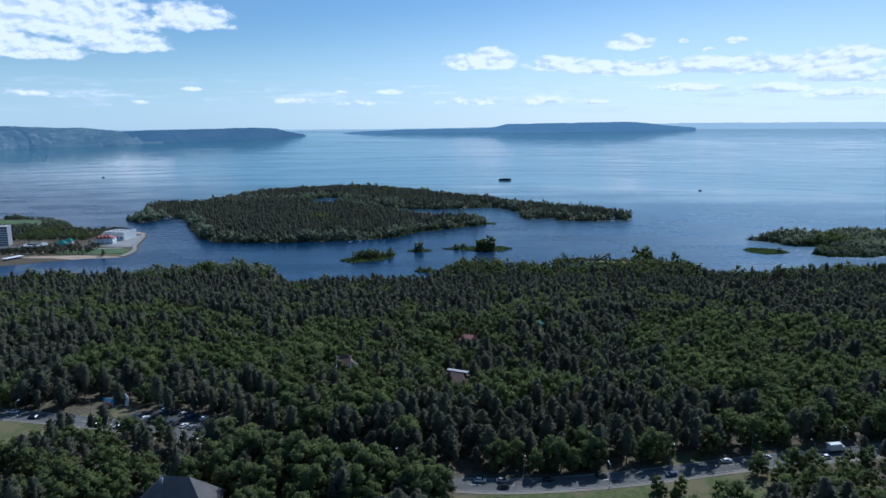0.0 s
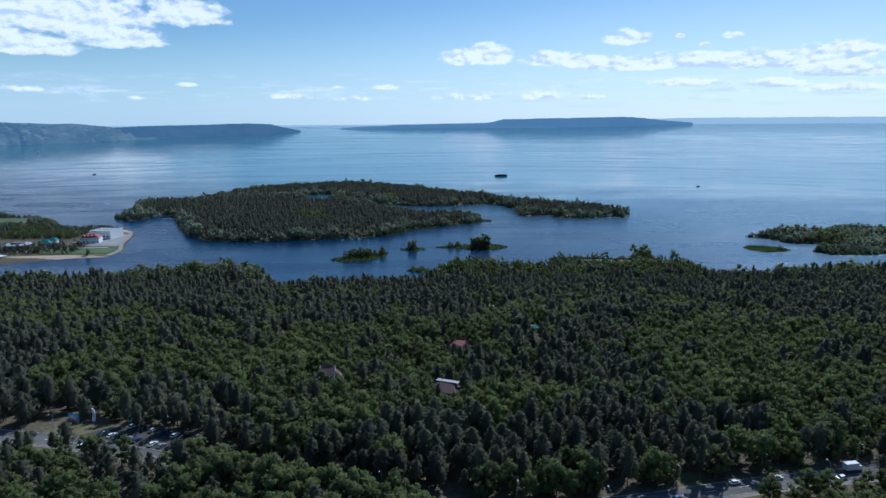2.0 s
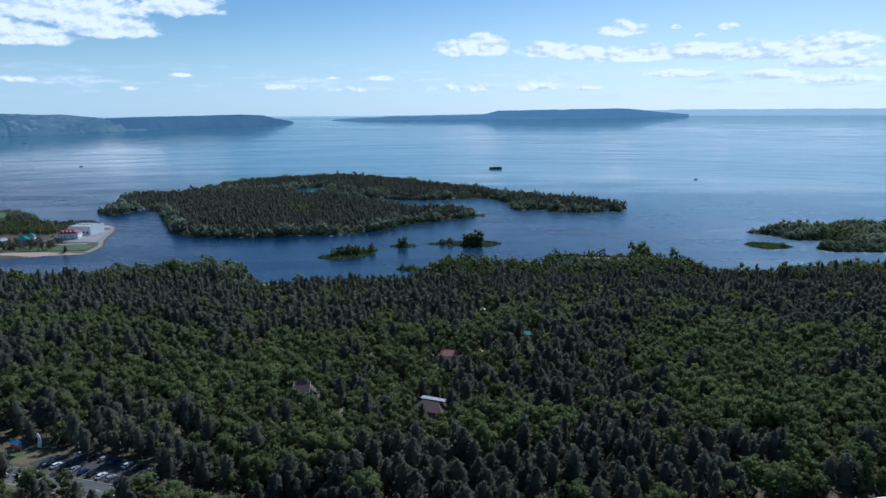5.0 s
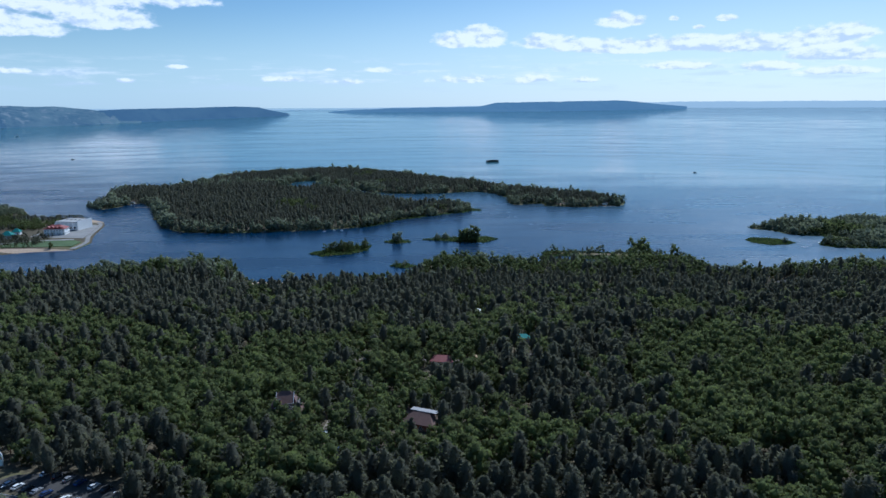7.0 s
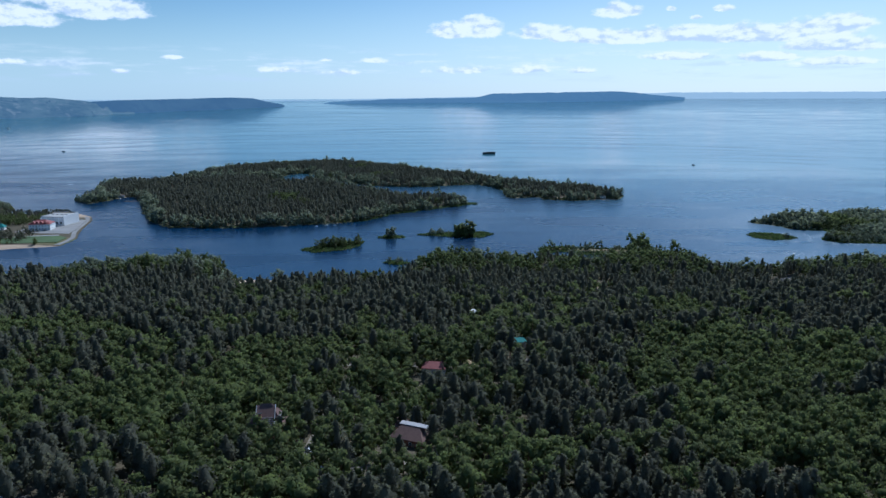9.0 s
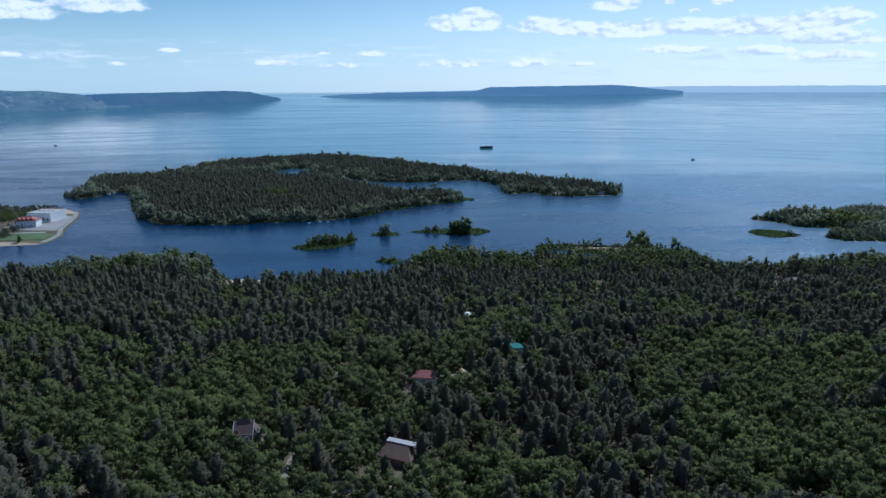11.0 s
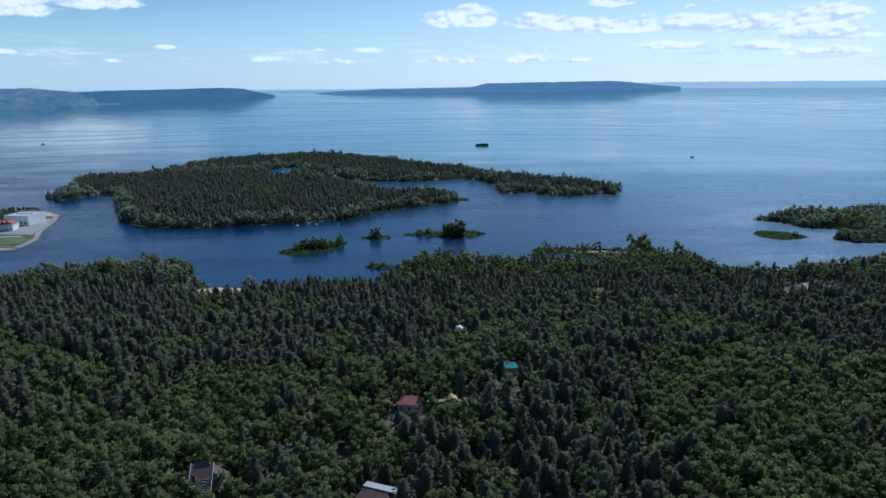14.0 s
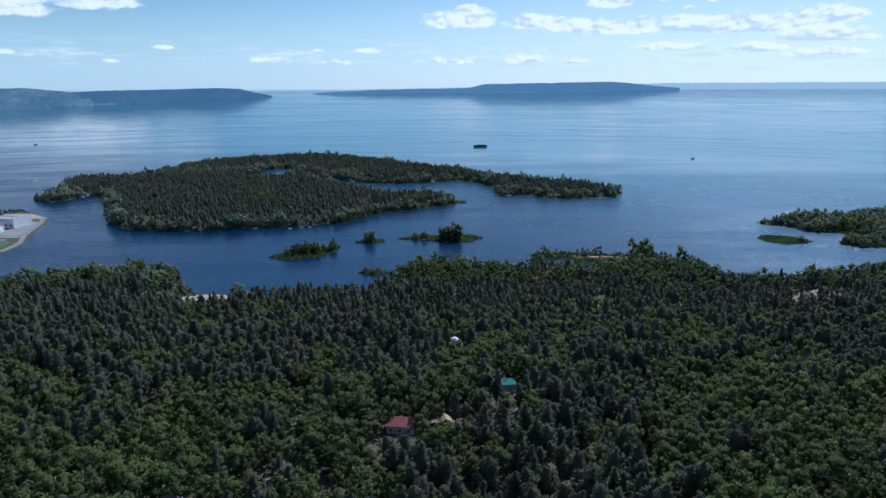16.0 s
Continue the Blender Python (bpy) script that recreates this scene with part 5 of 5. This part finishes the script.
# second brown house: pale upper roof and a lower terrace
h2, r2 = house("house", "brown-roofed house with a pale flat roof strip and terrace", 13, 343, -24, 13, 10, 3.4, 3.2, 7, M_BRICK, M_BROWNROOF, 1)
part("flat_roof_strip", box(12.0, 3.0, 0.3, (0.6, 1.4, 3.1), 0.05), M_METAL, r2, "pale grey sheet-metal roof strip")
part("terrace_roof", box(9, 8, 0.3, (-10.0, 5.5, 0.2), 0.05), M_BROWNROOF, r2, "flat brown terrace roof")
part("terrace_wall", box(8.4, 7.4, 4.4, (-10.0, 5.5, -0.6)), M_BRICK, h2)
for sx in (-2.6, 0, 2.6):
    part("pergola_beam", box(0.25, 5.0, 0.25, (9 + sx * 0.6, 4.4, 4.0)), M_WOOD, h2, "ochre timber beam")
    part("pergola_post", box(0.22, 0.22, 4.2, (9 + sx * 0.6, 2.1, -0.2)), M_WOOD, h2)
part("corner_flashing", box(0.3, 0.3, 4.2, (-6.9, -5.4, 0.0)), M_WHITE, h2, "white corner trim")

house("bungalow", "low building with a teal sheet-metal roof among trees", 70, 465, 4, 11, 7, 4.6, 1.4, 8, M_GREYWALL, M_TEALROOF)
house("bungalow", "low building with a faded red roof in a clearing", 23, 421, -10, 11, 8, 3.6, 2.2, 8, M_PLASTER, M_REDROOF)
house("bungalow", "small cabin with a brick-red roof under trees", -97, 404, 20, 8, 6, 3.0, 2.2, 4, M_PLASTER, M_REDROOF)
house("bungalow", "small cabin with a brown roof under trees", -103, 386, 10, 7, 6, 3.0, 2.0, 4, M_WOOD, M_BROWNROOF)
house("grey_roof_house", "large house with a grey shingled hip roof and chimney", -82, 217, -6, 25, 14, 5.2, 8.4, 9, M_PLASTER, M_GREYROOF, 1, z=33.2)[1]
gh = scene.objects["grey_roof_house"]
gch = part("chimney", box(1.1, 1.1, 5.0, (-4.5, -1.2, 8.6), 0.03), M_GREYWALL, gh, "grey chimney with metal cowls")
for s in (-0.3, 0.3):
    part("cowl", tube(0.2, 0.24, 0.7, (-4.5 + s, -1.2, 13.6), 8), M_METAL, gch)
house("kiosk", "small white kiosk at the car park", -122, 309, -20, 5, 4, 2.7, 0.9, 2, M_WHITE, M_METAL, z=33)

# open shed with an orange timber front
shed = tagged(new("timber_shed"), "open timber shed with a pale ridge roof", "shed")
shed.matrix_basis = pose(41, 424, ground_at(41, 424), 0, 0, 10)
for sx in (-2, 2):
    for sy in (-1.6, 1.6):
        part("post", box(0.2, 0.2, 2.8, (sx, sy, -0.2)), M_WOOD, shed)
part("roof", gable_roof(4.4, 4.2, 1.8), M_OCHRE, shed, "ochre timber roof").location.z = 2.7
part("floor", box(4.4, 4.0, 0.2, (0, 0, -0.1)), M_WOOD, shed)
# white dome tent
tent = tagged(new("dome_tent"), "round white fabric tent in a clearing", "tent")
tent.matrix_basis = pose(51, 538, ground_at(51, 538))
bm = bmesh.new()
bmesh.ops.create_uvsphere(bm, u_segments=16, v_segments=10, radius=3.4)
bmesh.ops.delete(bm, geom=[v for v in bm.verts if v.co.z < -0.3], context="VERTS")
bmesh.ops.translate(bm, vec=(0, 0, 2.2), verts=bm.verts)
part("canopy", bm, M_WHITE, tent)
part("side_wall", tube(3.4, 3.4, 2.1, n=16), M_WHITE, tent)

# ---------------------------------------------------------------- resort on the far point
house("red_roof_hotel", "white two-storey hotel with a red hip roof", -452, 934, 8, 24, 17, 7.5, 4.5, 10, M_WHITE, M_REDROOF, 2, z=1.8)
hotel_roof = [c for c in scene.objects["red_roof_hotel"].children if c.name.startswith("roof")][0]
for i in range(4):
    part("dormer", gable_roof(2.4, 4.0, 1.6), M_REDROOF, hotel_roof).location = (-7 + 4.7 * i, -6.0, 2.0)
hall = tagged(new("exhibition_hall"), "large white flat-roofed hall by the quay", "hall")
hall.matrix_basis = pose(-451, 974, 1.7, 0, 0, -12)
part("wall", box(32, 26, 11.0, (0, 0, -0.5)), M_WHITE, hall)
part("roof", box(33, 27, 0.7, (0, 0, 10.4), 0.1), M_CONCRETE, hall, "pale flat roof")
for i in range(6):
    part("pilaster", box(0.7, 0.4, 10.6, (-15 + 6.0 * i, -13.2, -0.3)), M_WHITE, hall)
for i in range(5):
    window(hall, 3.2, 2.4, (-12 + 6.0 * i, -13.05, 3.4))
part("gable_screen", box(0.8, 27.6, 13.2, (16.6, 0, -0.5), 0.05), M_WHITE, hall, "tall white end wall")
for i in range(4):
    part("roof_light", box(3.0, 2.2, 0.5, (-10 + 6 * i, 2, 11.1), 0.08), M_GLASS, hall)
part("side_wing", box(14, 9, 6, (-22, 4, -0.5)), M_WHITE, hall)
tower = tagged(new("tower_block"), "grey concrete tower block with rows of balconies", "tower block")
tower.matrix_basis = pose(-584, 922, 1.5, 0, 0, 12)
part("wall", box(18, 14, 26), M_GREYWALL, tower)
part("roof", box(18.6, 14.6, 0.6, (0, 0, 26)), M_CONCRETE, tower)
pane_me = None
for r in range(8):
    for c in range(5):
        if pane_me is None:
            o = part("window", box(2.3, 0.12, 1.7, (0, 0, 0)), M_GLASS, tower)
            b0 = part("balcony", box(2.9, 1.0, 1.0, (0, 0, 0), 0.03), M_WHITE, tower)
            pane_me = (o.data, b0.data)
        else:
            o, b0 = new("window", pane_me[0]), new("balcony", pane_me[1])
            o.parent = b0.parent = tower
        o.location, b0.location = (-7.0 + 3.5 * c, -7.05, 1.2 + 3.1 * r), (-7.0 + 3.5 * c, -7.5, 0.1 + 3.1 * r)
house("annex", "long grey low annex below the tower block", -552, 878, 14, 32, 13, 5, 1.0, 28, M_GREYWALL, M_GREYROOF, 1, z=1.6)
rotunda = tagged(new("round_pavilion"), "round grey pavilion with an overhanging flat roof", "pavilion")
rotunda.matrix_basis = pose(-525, 893, 1.6)
part("wall", tube(14, 14, 5.5, n=28), M_GREYWALL, rotunda)
part("window_band", tube(14.1, 14.1, 1.8, (0, 0, 2.4), 28), M_GLASS, rotunda, "dark band of windows")
part("roof", tube(16, 15.4, 0.9, (0, 0, 5.5), 28), M_GREYWALL, rotunda)
part("roof_drum", tube(8, 7.5, 1.8, (0, 0, 6.4), 24), M_GREYROOF, rotunda)
house("pavilion", "pavilion with a bright teal hip roof", -498, 908, 10, 13, 10, 4.0, 5.0, 3, M_WHITE, M_TEALROOF, 1, z=1.7)
house("pavilion", "small pavilion with a bright teal hip roof", -502, 934, 10, 9, 8, 3.5, 4.0, 2, M_WHITE, M_TEALROOF, 1, z=1.7)
# covered jetty
jetty = tagged(new("covered_jetty"), "white-roofed bathing jetty over the water", "jetty")
jetty.matrix_basis = pose(-511, 824, 0, 0, 0, 68)
part("deck", box(24, 9, 0.4, (0, 0, 0.6)), M_WOOD, jetty)
part("roof", box(23.4, 8.4, 0.3, (0, 0, 4.0), 0.05), M_WHITE, jetty)
for i in range(6):
    for s in (-3.9, 3.9):
        part("post", tube(0.15, 0.15, 6, (-11 + 4.4 * i, s, -2), 8), M_METAL, jetty)
QUAY = smooth_line([(-386, 846), (-388, 883), (-405, 926), (-424, 996), (-438, 1024)])
quay = tagged(part("quay", ribbon([(x - 3.5, y) for x, y in QUAY], -2.5, 3.2, 0.35, 3.5), M_QUAY), "pale concrete quay along the water", "quay", kind="structure")
tagged(part("forecourt", prism([(-476, 916), (-440, 908), (-406, 905), (-412, 938), (-428, 996), (-440, 1000), (-476, 1000)], 0.5, 1.95), M_QUAY), "pale paved forecourt of the hall", "pavement", kind="structure")
for outline in ([(-476, 850), (-440, 852), (-395, 856), (-396, 880), (-408, 890), (-452, 888), (-480, 872)],
                [(-760, 1110), (-690, 1104), (-632, 1120), (-640, 1150), (-700, 1172), (-760, 1176)]):
    tagged(part("lawn", prism(outline, 0.9, 2.25), M_LAWN), "bright green mown lawn by the water", "lawn", kind="structure")
tagged(part("resort_path", ribbon(smooth_line([(-540, 852), (-490, 872), (-450, 890), (-412, 896)]), -2, 2, 0.15, 0.8), M_CONCRETE), "pale garden path along the lawn", "path", kind="structure")


# ---------------------------------------------------------------- boats and jetties
def boat(name, label, x, y, length, mat, z=0.0, turn=0.0, cabin=True):
    top = tagged(new(name), label, "boat")
    top.matrix_basis = pose(x, y, z, 0, 0, turn)
    w, L = length * 0.28, length / 2
    deck = [(-L, -w / 2), (L * 0.45, -w / 2), (L * 0.8, -w * 0.3), (L, 0), (L * 0.8, w * 0.3), (L * 0.45, w / 2), (-L, w / 2)]
    n = len(deck)
    pts = [(px * 0.92, py * 0.7, -0.3) for px, py in deck] + [(px, py, 0.09 * length + 0.5 + 0.05 * max(0, px)) for px, py in deck]
    part("hull", solid(pts, [tuple(range(n))[::-1], tuple(range(n, 2 * n))] + [(i, (i + 1) % n, n + (i + 1) % n, n + i) for i in range(n)]), mat, top)
    if cabin:
        part("cabin", box(length * 0.35, w * 0.62, length * 0.11 + 0.6, (-length * 0.08, 0, 0.09 * length + 0.45), 0.08), M_WHITE, top)
        part("cabin_window", box(length * 0.3, w * 0.66, 0.35, (-length * 0.06, 0, 0.15 * length + 0.55)), M_GLASS, top)
    return top


M_HULL = plain("dark_hull", (0.035, 0.05, 0.05), 0.9, 0.2, 0.5)
x, y, z = afloat(198, 2003)
barge = boat("barge", "long dark barge lying on open water", x, y, 36, M_HULL, z=z, turn=2, cabin=False)
part("deckhouse", box(7, 6, 1.6, (-13, 0, 3.4), 0.1), M_GREYWALL, barge)
part("cargo", box(20, 6.5, 1.6, (2, 0, 3.7), 0.2), M_HULL, barge)
x, y, z = afloat(-1050, 2160)
boat("motorboat", "small motor boat far out on the water", x, y, 9, M_HULL, z=z, turn=20)
boat("motorboat", "small motor boat far out on the water", 640, 1662, 9, M_HULL, turn=5)
x, y, z = afloat(-2099, 3677)
boat("motorboat", "white speedboat far off by the hills", x, y, 16, M_WHITE, z=z, turn=170)
for i, (x, y, t) in enumerate([(-106, 966, 10), (-118, 960, 30), (-470, 1196, 100), (-486, 1192, 80), (-96, 965, 0)]):
    boat("rowing_boat", "small pale boat near the shore", x, y - 14 if x > -200 and y > 900 else y, 4.2, M_WHITE, turn=t, cabin=i % 2 == 0)
boathouse = tagged(new("boathouse"), "white floating boathouse with a landing stage", "boathouse")
boathouse.matrix_basis = pose(-478, 1212, 0, 0, 0, 6)
part("pontoon", box(26, 6, 0.9, (0, -4, -0.3)), M_WOOD, boathouse)
part("wall", box(12, 5, 3.0, (2, -3.5, 0.6)), M_WHITE, boathouse)
part("roof", gable_roof(12.6, 5.4, 1.4), M_GREYROOF, boathouse).location = (2, -3.5, 3.7)
for s in (-10, -5, 10):
    part("mooring_post", tube(0.2, 0.2, 4, (s, -7, -2), 8), M_WOOD, boathouse)
jet = tagged(new("landing_stage"), "low wooden landing stage in the bay", "jetty")
jet.matrix_basis = pose(-440, 1166, 0, 0, 0, 5)
part("deck", box(22, 2.4, 0.3, (0, 0, 0.5)), M_WOOD, jet)
for i in range(5):
    part("post", tube(0.15, 0.15, 3, (-9 + 4.5 * i, 0, -2.2), 6), M_WOOD, jet)
for x, y, t in ((262, 1162, 5), (300, 1160, -8), (228, 1176, 10)):
    house("cottage", "small pale holiday cottage behind the island beach", x, y, t, 8, 5, 2.8, 1.6, 4, M_WHITE, M_GREYROOF)
for x, y, t, mat in ((326, 650, 5, M_GREYROOF), (362, 660, -12, M_GREYROOF), (296, 646, 15, M_METAL)):
    house("holiday_cabin", "small holiday cabin among the shore trees", x, y, t, 7, 5, 2.8, 1.6, 4, M_PLASTER, mat)
